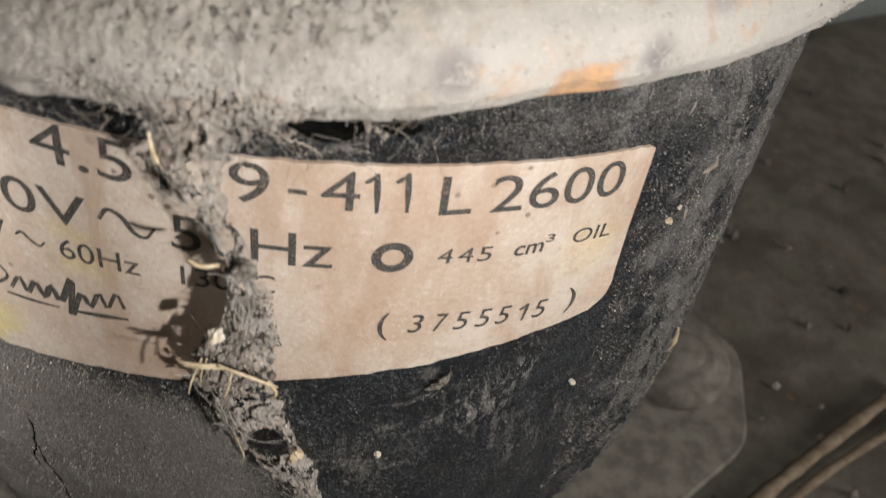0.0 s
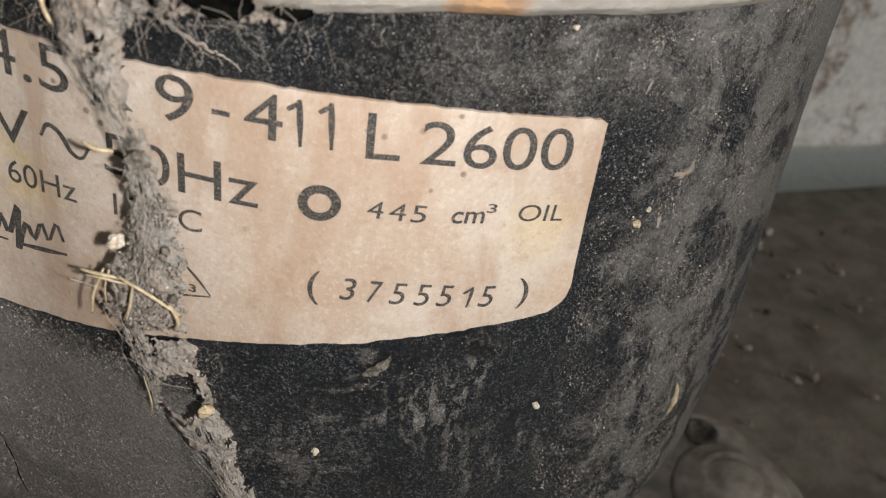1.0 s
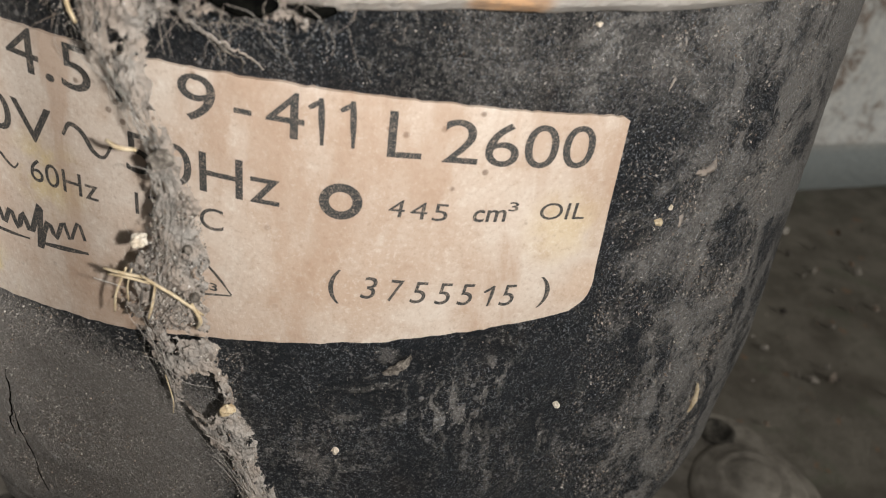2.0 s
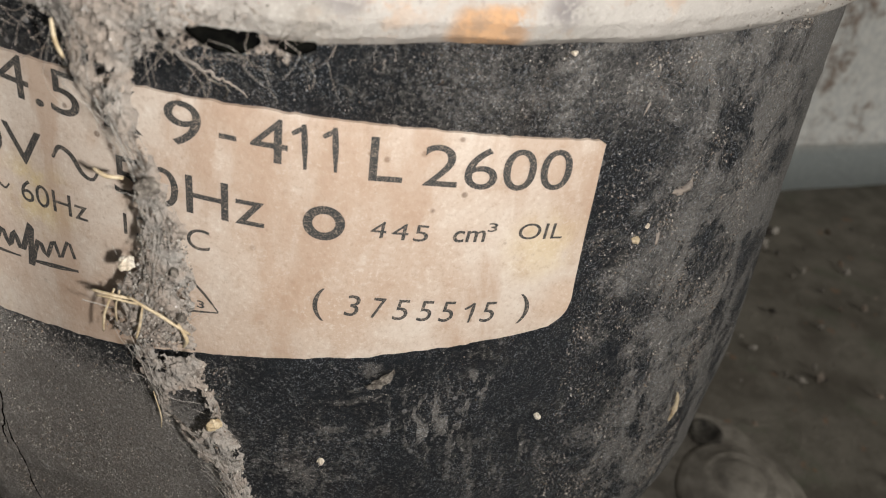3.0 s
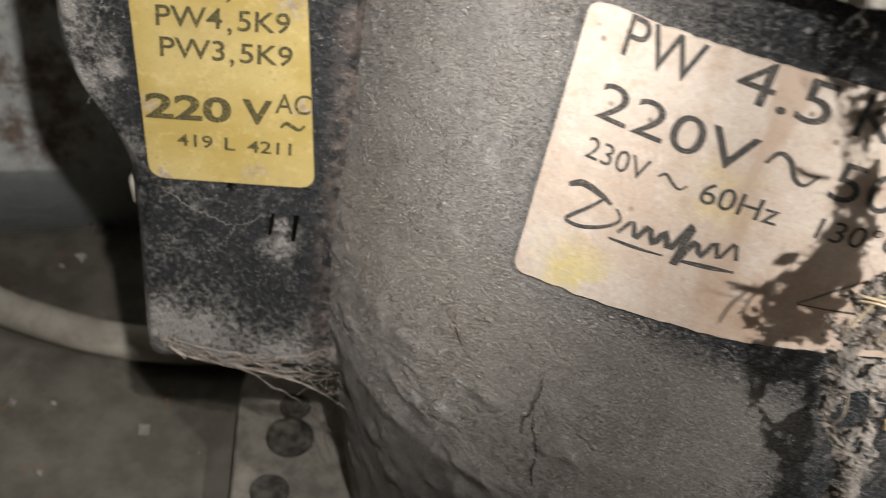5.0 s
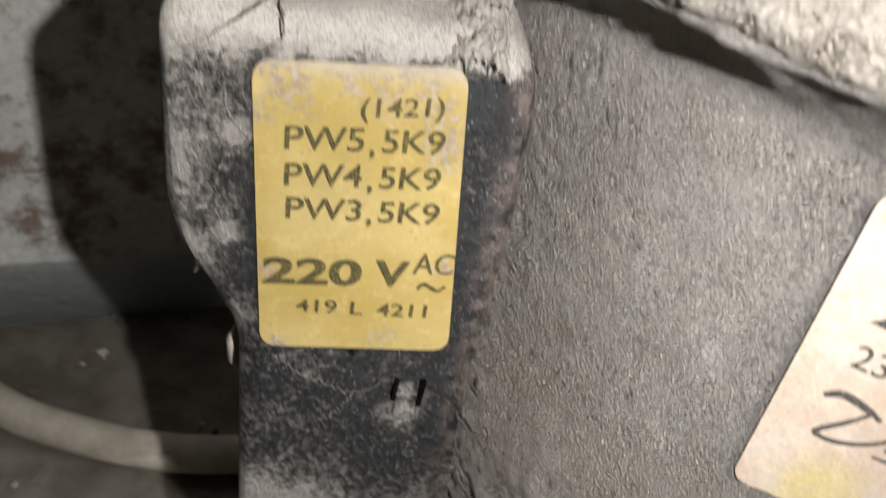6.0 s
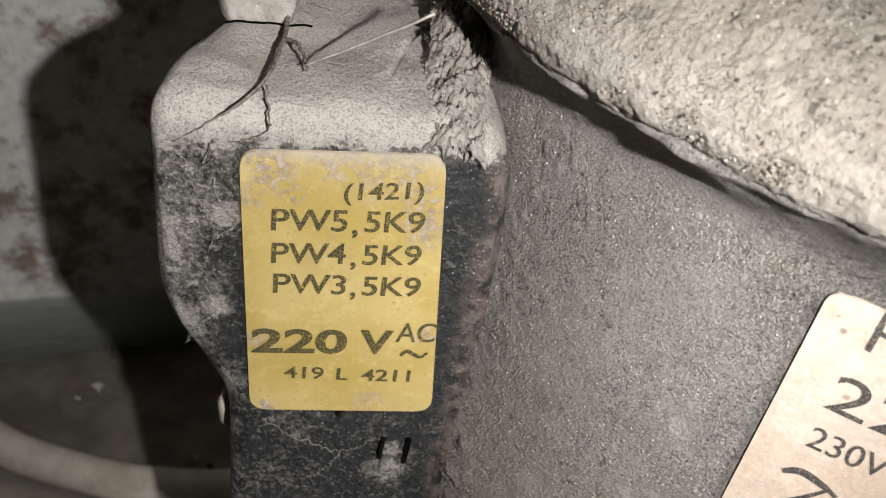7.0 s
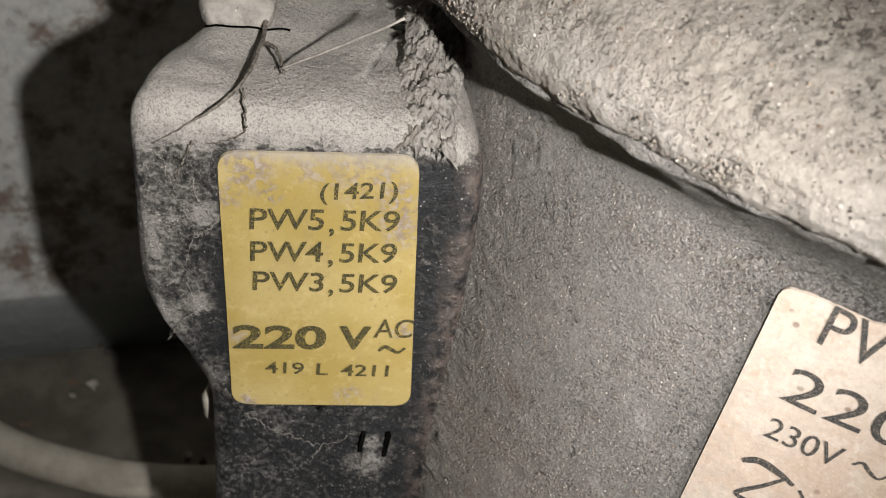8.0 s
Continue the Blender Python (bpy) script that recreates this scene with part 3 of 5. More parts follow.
class Pile:
    """Many small pieces gathered into one mesh."""

    def __init__(self):
        self.v, self.f = [], []

    def add(self, verts, faces):
        n = len(self.v)
        self.v.extend(verts)
        self.f.extend(tuple(i + n for i in q) for q in faces)

    def crumb(self, p, r, rng):
        base = [(0, 0, 1), (0.9, 0, 0), (0, 0.9, 0), (-0.9, 0, 0), (0, -0.9, 0), (0, 0, -1)]
        s = Vector((rng.uniform(0.6, 1.3), rng.uniform(0.6, 1.3), rng.uniform(0.5, 1.1))) * r
        e = Euler((rng.uniform(0, 6), rng.uniform(0, 6), rng.uniform(0, 6)))
        vs = []
        for b in base:
            w = Vector(b) * rng.uniform(0.7, 1.25)
            w = Vector((w.x * s.x, w.y * s.y, w.z * s.z))
            w.rotate(e)
            vs.append(Vector(p) + w)
        self.add(vs, [(0, 1, 2), (0, 2, 3), (0, 3, 4), (0, 4, 1), (5, 2, 1), (5, 3, 2), (5, 4, 3), (5, 1, 4)])

    def mesh(self, name, material, smooth=False):
        return mesh_of(name, self.v, self.f, material, smooth)


def scatter(name, points, radii, material, seed=1):
    """Small uneven eight-sided grains at many points, in one mesh."""
    rg = np.random.default_rng(seed)
    p, r = np.array([tuple(q) for q in points]), np.array(radii)
    n = len(p)
    base = np.array([(0, 0, 1), (0.9, 0, 0), (0, 0.9, 0), (-0.9, 0, 0), (0, -0.9, 0), (0, 0, -1.0)])
    v = base[None] * rg.uniform(0.7, 1.25, (n, 6, 1)) * rg.uniform(0.55, 1.35, (n, 1, 3)) * r[:, None, None]
    a, b = rg.uniform(0, 6.3, n), rg.uniform(0, 6.3, n)
    ca, sa, cb, sb = np.cos(a)[:, None], np.sin(a)[:, None], np.cos(b)[:, None], np.sin(b)[:, None]
    x, y, z = v[..., 0], v[..., 1], v[..., 2]
    x, y = x * ca - y * sa, x * sa + y * ca
    y, z = y * cb - z * sb, y * sb + z * cb
    v = (np.stack([x, y, z], -1) + p[:, None]).reshape(-1, 3)
    tri = np.array([(0, 1, 2), (0, 2, 3), (0, 3, 4), (0, 4, 1), (5, 2, 1), (5, 3, 2), (5, 4, 3), (5, 1, 4)])
    f = (tri[None] + 6 * np.arange(n)[:, None, None]).reshape(-1, 3)
    return mesh_of(name, v.tolist(), f.tolist(), material, False)


# ---- the compressor's round shell ----
R0 = 0.080


def shell_r(z):
    return float(np.interp(z, (-0.046, -0.042, -0.027, 0.004, 0.030, 0.060, 0.080, 0.100, 0.125, 0.160), (0.0560, 0.0610, 0.0650, 0.0705, 0.0755, 0.0822, 0.0828, 0.0816, 0.0800, 0.0781)))


def on_shell(arc, z, off=0.0):
    """The place at an arc length (metres, 0 faces the front) and height on the shell."""
    a, r = arc / R0, shell_r(z) + off
    return Vector((CX + r * math.sin(a), CY - r * math.cos(a), z))


def rough(p, scale, octaves=3):
    return noise.fractal(Vector(p) * scale, 0.9, 2.1, octaves)


def lift_z(z):
    """Height on the plate for a height on a plain cylinder."""
    return z + 0.7 * (0.0006 + (0.125 - z) * 0.06)


def label_edges(s):
    """Upper and lower edge of the nameplate at arc s (mm)."""
    top = np.interp(s, (-38.3, 9, 26, 46.7), (0.1428, 0.1430, 0.1423, 0.1402))
    low = np.interp(s, (-38.3, -22, -9, 3, 19, 30, 44, 46.7), (0.1029, 0.1052, 0.1065, 0.1086, 0.1104, 0.1119, 0.1136, 0.1141))
    return lift_z(top), lift_z(low)


def shell_mesh():
    verts = []
    arcs = np.concatenate([np.linspace(-0.2513, -0.105, 40, endpoint=False), np.linspace(-0.105, 0.046, 220, endpoint=False), np.linspace(0.046, 0.088, 130, endpoint=False), np.linspace(0.088, 0.2513, 50, endpoint=False)])
    zs = np.concatenate([np.linspace(-0.044, 0.06, 50, endpoint=False), np.linspace(0.06, 0.160, 220)])
    for z in zs:
        for s in arcs:
            p = on_shell(s, z)
            mm = s * 1000
            lump = 0.00016 * rough(p, 300) + 0.0003 * rough(p, 45, 2)
            crust = math.exp(-((mm - 62) / 11) ** 4) * (0.0008 * max(0.0, rough(p, 210, 4) + 0.15) + 0.0005 * max(0.0, rough(p, 700, 3)))
            crust += math.exp(-((mm + 76) / 8) ** 2) * 0.0006 * max(0.0, rough(p + Vector((0.3, 0, 0)), 620, 4) + 0.1)
            if z < 0.1 and mm < -12:
                crust += min(1, (0.1 - z) / 0.03) * min(1, (-12 - mm) / 10) * 0.0010 * max(0.0, rough(p, 150, 5))
            if z > 0.1425 and mm < -14:
                crust += min(1, (-14 - mm) / 20) * (0.0088 + 0.0012 * rough(p, 180, 3)) * min(1.0, (z - 0.1425) / 0.0100) ** 2
            top, low = label_edges(max(-38, min(46, mm)))
            if -41 < mm < 49 and low - 0.002 < z < top + 0.002:
                lump, crust = lump * 0.15, 0.0
            verts.append(on_shell(s, z, lump + crust))
    faces = grid_faces(len(zs), len(arcs), True)
    faces.append(tuple(range(len(arcs) - 1, -1, -1)))
    return mesh_of("shell", verts, faces, SHELL)


compressor = thing("compressor", "black painted round steel refrigeration compressor under thick grey dust", "compressor", at=(CX, CY, -0.05))


def under(ob, parent=None):
    """Hang a part built in world places under the compressor."""
    ob.parent = parent or compressor
    ob.matrix_parent_inverse = (parent or compressor).matrix_basis.inverted() if parent is None else Matrix()
    return ob


shell = under(part("shell", shell_mesh()))

# ---- the lid with its rolled rim ----


LID_PROFILE = [(0.0795, 0.1535), (0.0840, 0.1528), (0.0868, 0.1530), (0.0882, 0.1542), (0.0889, 0.1560), (0.0887, 0.1580), (0.0878, 0.1600), (0.0862, 0.1622), (0.0840, 0.1645), (0.0812, 0.1668), (0.0780, 0.1690), (0.0745, 0.1710), (0.0700, 0.1733), (0.0650, 0.1755), (0.0560, 0.1785), (0.0450, 0.1810), (0.0300, 0.1830), (0.0120, 0.1840)]


def lid_at(a, r, z):
    """A place on the lid at angle a; the bare right part is pressed in a little."""
    turn = min(1.0, max(0.0, (a - 0.06) / 0.30))
    rr = r - 0.0034 * turn * min(1, r / 0.08)
    return Vector((CX + rr * math.sin(a), CY - rr * math.cos(a), z + 0.0004 * turn))


def lid_mesh():
    dense = []
    for (r0, z0), (r1, z1) in zip(LID_PROFILE, LID_PROFILE[1:]):
        n = max(3, int(math.hypot(r1 - r0, z1 - z0) / 0.00032)) if z0 < 0.176 else 4
        dense += [(r0 + (r1 - r0) * i / n, z0 + (z1 - z0) * i / n) for i in range(n)]
    dense.append(LID_PROFILE[-1])
    angles = np.concatenate([np.linspace(-math.pi, -1.25, 40, endpoint=False), np.linspace(-1.25, 0.30, 520, endpoint=False), np.linspace(0.30, 1.25, 200, endpoint=False), np.linspace(1.25, math.pi, 40, endpoint=False)])
    verts = []
    for r, z in dense:
        for a in angles:
            p = lid_at(a, r, z)
            bare = min(1, max(0, (a - 0.02) / 0.3))
            fuzz = 0.00035 * rough(p, 40, 2)
            if -1.26 < a < 1.25 and z < 0.1775:
                clump = noise.fractal(p * 420, 0.7, 2.1, 4)
                thick = 0.55 + 0.45 * max(-1.0, min(1.0, 2.2 * rough(p, 70, 2)))
                deep = clump if clump > -0.15 else -0.15 + 2.2 * (clump + 0.15)
                fuzz += ((0.00013 if z < 0.160 else 0.00013 + 0.00011 * min(1, (z - 0.160) / 0.006)) * deep * thick + 0.00016 * rough(p, 1500, 2)) * (1 - 0.82 * bare)
                if z < 0.157:
                    fuzz += 0.0006 * rough(p, 160, 4) * (1 - 0.6 * bare)
            d = Vector((math.sin(a), -math.cos(a), 0.9 if z > 0.157 else -0.4))
            verts.append(p + d * fuzz)
    faces = grid_faces(len(dense), len(angles), True)
    n = len(verts)
    faces.append(tuple(range(n - len(angles), n)))
    return mesh_of("lid", verts, faces, LID)


lid = under(part("lid", lid_mesh(), label="pale grey rolled lid rim with rust and matted dust"))

# ---- nameplate and its print ----


def plate_mesh():
    cols, rows, rad = 120, 24, 1.6
    verts, outline = [], []
    s0, s1 = -38.3, 46.7
    ss = np.concatenate([np.linspace(s0, s0 + rad, 8, endpoint=False), np.linspace(s0 + rad, s1 - 3.0, cols, endpoint=False), np.linspace(s1 - 3.0, s1, 10)])
    for i in range(rows + 1):
        f = i / rows
        for s in ss:
            top, low = label_edges(s)
            cut = 0.0
            if s < s0 + rad:
                q = 1 - (s - s0) / rad
                cut = rad * (1 - math.sqrt(max(0, 1 - q * q)))
            cut_low, cut_top = cut, cut * 0.9
            if s > s1 - 3.0:
                q = 1 - (s1 - s) / 3.0
                cut_low = 3.0 * (1 - math.sqrt(max(0, 1 - q * q)))
                cut_top = max(0, (s - s1 + 0.9) / 0.9) * 0.5
            a, b = top - cut_top / 1000, low + cut_low / 1000
            edge = min(f, 1 - f) * (a - b) * 1000
            p = on_shell(s / 1000, b + (a - b) * f)
            lift = 0.00042 + 0.00010 * rough(p, 90, 2) + (0.00012 * rough(p, 400, 2) if edge < 1.5 else 0)
            ragged = 0.00018 * rough(p, 900, 2) if f in (0.0, 1.0) else 0.0
            verts.append(on_shell(s / 1000, b + (a - b) * f + ragged, lift))
    nc = len(ss)
    faces = grid_faces(rows + 1, nc)
    ring = list(range(nc)) + [nc * (i + 1) - 1 for i in range(1, rows + 1)] + list(range(nc * (rows + 1) - 2, nc * rows - 1, -1)) + [nc * i for i in range(rows - 1, 0, -1)]
    n, m = len(verts), len(ring)
    edge = [verts[i] for i in ring]
    verts += edge
    for q in edge:
        w = Vector((q.x - CX, q.y - CY, 0)).normalized()
        verts.append(q - w * 0.0008)
    faces += [(n + i, n + m + i, n + m + (i + 1) % m, n + (i + 1) % m) for i in range(m)]
    return mesh_of("nameplate", verts, faces, PAPER)


nameplate = under(part("nameplate", plate_mesh(), label="stained cream paper rating label with black print"))


def glyphs(text, bold=0.0):
    """Flat outline mesh of a text in the built-in font: points and faces."""
    cu = bpy.data.curves.new("print", "FONT")
    cu.body, cu.offset, cu.resolution_u = text, bold, 6
    ob = bpy.data.objects.new("print", cu)
    scene.collection.objects.link(ob)
    dg = bpy.context.evaluated_depsgraph_get()
    me = bpy.data.meshes.new_from_object(ob.evaluated_get(dg))
    bpy.data.objects.remove(ob)
    bm = bmesh.new()
    bm.from_mesh(me)
    bmesh.ops.triangulate(bm, faces=bm.faces)
    for _ in range(2):
        long = [e for e in bm.edges if e.calc_length() > 0.30]
        if long:
            bmesh.ops.subdivide_edges(bm, edges=long, cuts=1)
            bmesh.ops.triangulate(bm, faces=bm.faces)
    pts = np.array([v.co[:2] for v in bm.verts])
    faces = [tuple(v.index for v in f.verts) for f in bm.faces]
    bm.free()
    bpy.data.meshes.remove(me)
    return pts, faces


def printed(text, u0, u1, base0, base1, cap, place, material, slant=0.0, bold=0.0):
    """A line of print from u0 to u1 (mm) over a base line (mm) that runs from base0 to base1."""
    pts, faces = glyphs(text, bold)
    lo, hi = pts.min(0), pts.max(0)
    verts = []
    for x, y in pts:
        f, g = (x - lo[0]) / (hi[0] - lo[0]), (y - lo[1]) / (hi[1] - lo[1])
        verts.append(place(u0 + (u1 - u0) * f + slant * g * cap, base0 + (base1 - base0) * f + cap * g))
    return mesh_of("print", verts, faces, material, False)


def stroke(points, width, place, material, n=40):
    """A pen stroke of even width through points (mm)."""
    path = smooth_path([(u, v, 0) for u, v in points], n)
    verts = []
    for i, p in enumerate(path):
        d = (path[min(i + 1, n - 1)] - path[max(i - 1, 0)]).normalized()
        w = width * (0.55 + 0.45 * math.sin(math.pi * min(1, (i + 1) / n * 1.15)))
        for k in (-0.5, 0.5):
            verts.append(place(p.x - d.y * w * k, p.y + d.x * w * k))
    return mesh_of("stroke", verts, [(2 * i, 2 * i + 1, 2 * i + 3, 2 * i + 2) for i in range(n - 1)], material, False)


def on_plate(u, v):
    v = lift_z(v / 1000) * 1000
    p = on_shell(u / 1000, v / 1000)
    return on_shell(u / 1000, v / 1000, 0.00049 + 0.00010 * rough(p, 90, 2))


def line(text, u0, u1, b0, b1, cap, slant=0.0, bold=0.0):
    part("print", printed(text, u0, u1, b0, b1, cap, on_plate, INK, slant, bold), nameplate)


line("PW", -33.1, -24.0, 138.0, 137.5, 5.0)
line("4.5", -20.1, -9.9, 137.9, 137.3, 5.2)
line("K", -7.2, -2.9, 137.5, 137.4, 5.0)
line("9", -0.5, 3.4, 137.3, 137.2, 5.2)
line("-", 5.2, 7.0, 139.0, 138.9, 0.6)
line("4", 8.4, 12.2, 137.1, 136.9, 5.2)
for u in (13.9, 17.0):
    part("print", stroke([(u - 1.3, 140.7), (u - 0.6, 141.2), (u, 141.8)], 0.55, on_plate, INK, 8), nameplate)
    part("print", stroke([(u - 0.15, 141.9), (u, 139.3), (u + 0.1, 136.6)], 0.66, on_plate, INK, 12), nameplate)
line("L", 20.5, 24.0, 135.9, 135.8, 5.3)
line("2600", 26.1, 43.0, 135.5, 134.2, 5.2)
line("220V", -33.8, -15.2, 129.5, 129.2, 4.9)
line("50Hz", -6.6, 9.9, 129.4, 128.4, 5.0)
for c, a, b, v in (("4", 21.1, 22.8, 128.6), ("4", 23.4, 25.2, 128.4), ("5", 25.8, 27.4, 128.2)):
    line(c, a, b, v, v - 0.1, 2.2, 0.10)
line("cm", 30.2, 33.9, 128.0, 127.9, 1.6, 0.1, 0.012)
line("3", 34.1, 35.2, 129.3, 129.2, 1.2, 0.1, 0.012)
line("OIL", 37.8, 43.5, 127.9, 127.3, 2.2, 0.1)
line("230V", -33.5, -25.6, 123.9, 123.9, 3.0)
line("60Hz", -19.2, -10.3, 124.0, 124.1, 3.0)
line("130°C", -5.9, 4.0, 124.0, 124.1, 3.0)
line("(", 15.4, 16.7, 116.2, 116.2, 4.8)
for i, (c, a, b) in enumerate((("3", 18.9, 20.4), ("7", 21.8, 23.2), ("5", 24.4, 26.0), ("5", 27.2, 28.8), ("5", 29.8, 31.4), ("5", 34.8, 36.4))):
    line(c, a, b, 117.2 - 0.085 * (a - 18.9), 117.1 - 0.085 * (a - 18.9), 3.1, 0.16)
part("print", stroke([(32.9, 118.0), (33.5, 118.4), (34.0, 118.9)], 0.36, on_plate, INK, 8), nameplate)
part("print", stroke([(34.0, 118.9), (33.8, 117.4), (33.5, 115.9)], 0.42, on_plate, INK, 10), nameplate)
line(")", 39.6, 41.0, 115.0, 115.0, 4.6)
for pts, w in (
    ([(-14.0, 131.6), (-13.0, 133.2), (-11.6, 132.6), (-10.4, 130.6), (-9.2, 130.2), (-8.2, 131.8)], 0.62),
    ([(-24.4, 125.3), (-23.6, 126.0), (-22.6, 125.2), (-21.6, 124.7), (-20.9, 125.5)], 0.42),
    # maker's mark: swash, wave and underlines as plain strokes
    ([(-34.2, 119.4), (-32.5, 120.4), (-30.0, 119.9), (-28.4, 119.2)], 1.0),
    ([(-29.4, 119.6), (-31.0, 117.4), (-33.2, 114.6), (-31.2, 114.4), (-28.4, 115.8), (-26.8, 117.6), (-27.6, 119.0)], 0.6),
    ([(-26.6, 115.8), (-25.2, 118.2), (-24.4, 116.0), (-23.2, 118.4), (-22.2, 116.2), (-21.2, 118.6), (-20.2, 116.4), (-18.4, 121.0), (-19.2, 114.2), (-17.6, 118.8), (-16.6, 116.9), (-15.4, 119.6), (-14.6, 117.4), (-13.4, 120.2), (-12.6, 118.0)], 0.8),
    ([(-27.4, 114.6), (-24.0, 114.8), (-20.6, 115.2)], 0.5),
    ([(-18.4, 115.4), (-15.0, 115.9), (-12.3, 116.3)], 0.7),
    # approval mark
    ([(-4.2, 114.6), (-1.2, 117.4), (1.6, 119.8)], 0.30), ([(1.6, 119.8), (3.4, 117.6), (4.8, 115.5)], 0.34), ([(4.8, 115.4), (1.0, 114.9), (-4.2, 114.5)], 0.30),
):
    part("print", stroke(pts, w, on_plate, INK), nameplate)
line("3", 2.3, 3.2, 115.7, 115.6, 1.1, 0, 0.02)


def ring_print(u, v, r1, r2):
    verts, n = [], 40
    for i in range(n):
        a = 2 * math.pi * i / n
        verts += [on_plate(u + r * math.cos(a), v + r * 1.02 * math.sin(a)) for r in (r1, r2)]
    return mesh_of("print", verts, [(2 * i, 2 * i + 1, (2 * i + 3) % (2 * n), (2 * i + 2) % (2 * n)) for i in range(n)], INK, False)


part("print", ring_print(16.2, 130.0, 1.22, 2.25), nameplate)

# ---- starter box beside the shell ----
BC = Vector((-0.0958, 0.0946, 0.1087))
BN = Vector((0.2131, -0.977, 0.0)).normalized()
BU = Vector((-BN.y, BN.x, 0))


def on_box(u, v, off=0.0):
    """The place on the box's front, u across and v up from its middle (metres)."""
    return BC + BU * u + Vector((0, 0, v)) + BN * (off - v * 0.034)


def rounded(points, radii, n=6):
    out = []
    for i, (p, r) in enumerate(zip(points, radii)):
        a, b, c = Vector(points[i - 1]), Vector(p), Vector(points[(i + 1) % len(points)])
        d1, d2 = (a - b).normalized(), (c - b).normalized()
        for k in range(n):
            f = k / (n - 1)
            q0, q1 = b + d1 * r, b + d2 * r
            out.append(q0 * (1 - f) ** 2 + 2 * b * f * (1 - f) + q1 * f * f)
    return out


def box_mesh():
    loop = rounded([(-0.0288, 0.0315), (-0.0286, 0.0010), (-0.0185, -0.0165), (-0.0176, -0.0600), (0.0215, -0.0600), (0.0190, 0.0010), (0.0165, 0.0300)], [0.005, 0.006, 0.005, 0.003, 0.003, 0.02, 0.007], 8)
    fine = []
    for i, p in enumerate(loop):
        q = loop[(i + 1) % len(loop)]
        n = max(1, int((q - p).length / 0.0015))
        fine += [p + (q - p) * (k / n) for k in range(n)]
    mid = Vector((sum(p.x for p in fine) / len(fine), sum(p.y for p in fine) / len(fine)))
    verts, levels = [], []
    for k in range(26):
        d = k / 25
        depth = 0.046 * d ** 1.6
        inset = 0.0032 * max(0.0, 1 - depth / 0.0035) ** 2
        levels.append((depth, inset))
    n = len(fine)
    for depth, inset in levels:
        for p in fine:
            out = (p - mid)
            w = p - out.normalized() * inset
            if p.x < 0 and p.y > -0.01:
                w.x += float(np.interp(depth, (0.0, 0.010, 0.018, 0.026, 0.046), (0.0, 0.0018, 0.0045, 0.0080, 0.016)))
            depth_here = depth * float(np.interp(p.y, (-0.060, -0.035, 0.0), (0.30, 0.75, 1.0)))
            top = 0.0016 * depth / 0.02 if p.y > 0.02 else 0
            q = on_box(w.x, w.y + top, -depth_here)
            up = 1.0 if p.y > 0.026 else 0.12
            bumpy = 0.0005 * up * rough(q, 260, 4) + 0.0012 * up * rough(q, 70, 2)
            verts.append(q + Vector((0, 0, bumpy)) - BN * (0.15 * bumpy))
    faces = grid_faces(len(levels), n, True)
    # the front, filled from its rim to the middle
    start = len(verts)
    rings = 22
    for r in range(1, rings):
        f = 1 - r / rings
        for p in fine:
            w = mid + (p - (p - mid).normalized() * 0.0032 - mid) * f
            q = on_box(w.x, w.y)
            verts.append(q + BN * (0.00025 * rough(q, 200) + 0.0002 * (1 - abs(f))))
    for j in range(n):
        faces.append((j, start + j, start + (j + 1) % n, (j + 1) % n))
    faces += [tuple(reversed(q)) for q in grid_faces(rings - 1, n, True, start)]
    faces.append(tuple(range(start + (rings - 2) * n, start + (rings - 1) * n)))
    faces.append(tuple(range(25 * n, 26 * n)))
    return mesh_of("body", verts, faces, PLASTIC)


starter_box = thing("starter_box", "black plastic starter relay box coated in grey dust on the compressor", "starter box", at=(BC.x, BC.y, 0.05))


def in_box(ob):
    ob.parent = starter_box
    ob.matrix_parent_inverse = starter_box.matrix_basis.inverted()
    return ob


in_box(part("body", box_mesh()))


def yellow_mesh():
    loop = rounded([(-0.0175, 0.0254), (-0.0152, -0.0180), (0.0119, -0.0170), (0.0078, 0.0270)], [0.0028] * 4, 8)
    mid = sum(loop, Vector((0, 0))) / len(loop)
    verts = []
    for f, off in ((1.0, 0.0002), (0.995, 0.00055), (0.9, 0.0006), (0.6, 0.0006), (0.3, 0.0006)):
        for p in loop:
            w = mid + (p - mid) * f
            verts.append(on_box(w.x, w.y, off + 0.00006 * rough((w.x, w.y, 0), 120, 2)))
    n = len(loop)
    faces = grid_faces(5, n, True)
    faces.append(tuple(range(4 * n, 5 * n)))
    return mesh_of("yellow_label", verts, faces, YELLOW, False)


yellow = in_box(part("yellow_label", yellow_mesh(), label="faded yellow foil label with black print"))


def yline(text, u0, u1, b0, b1, cap, bold=0.012, slant=0.0):
    me = printed(text, u0, u1, b0, b1, cap, lambda u, v: on_box(u / 1000, v / 1000, 0.00078), YINK, slant, bold)
    part("print", me, yellow)


yline("(1421)", -4.4, 5.6, 18.7, 19.8, 3.3, 0.012)
yline("PW5", -13.2, -3.6, 14.2, 14.8, 3.3)
yline(",", -2.9, -2.2, 13.9, 13.9, 1.3)
yline("5K9", -1.4, 6.3, 14.9, 15.4, 3.3)
yline("PW4", -13.0, -3.4, 9.1, 9.7, 3.3)
yline(",", -2.7, -2.0, 8.8, 8.8, 1.3)
yline("5K9", -1.2, 6.5, 9.7, 10.2, 3.3)
yline("PW3", -12.6, -3.0, 4.2, 4.6, 3.3)
yline(",", -2.3, -1.6, 3.8, 3.8, 1.3)
yline("5K9", -0.8, 7.1, 4.6, 5.0, 3.3)
yline("220", -15.2, -2.0, -6.6, -6.0, 4.5, 0.030)
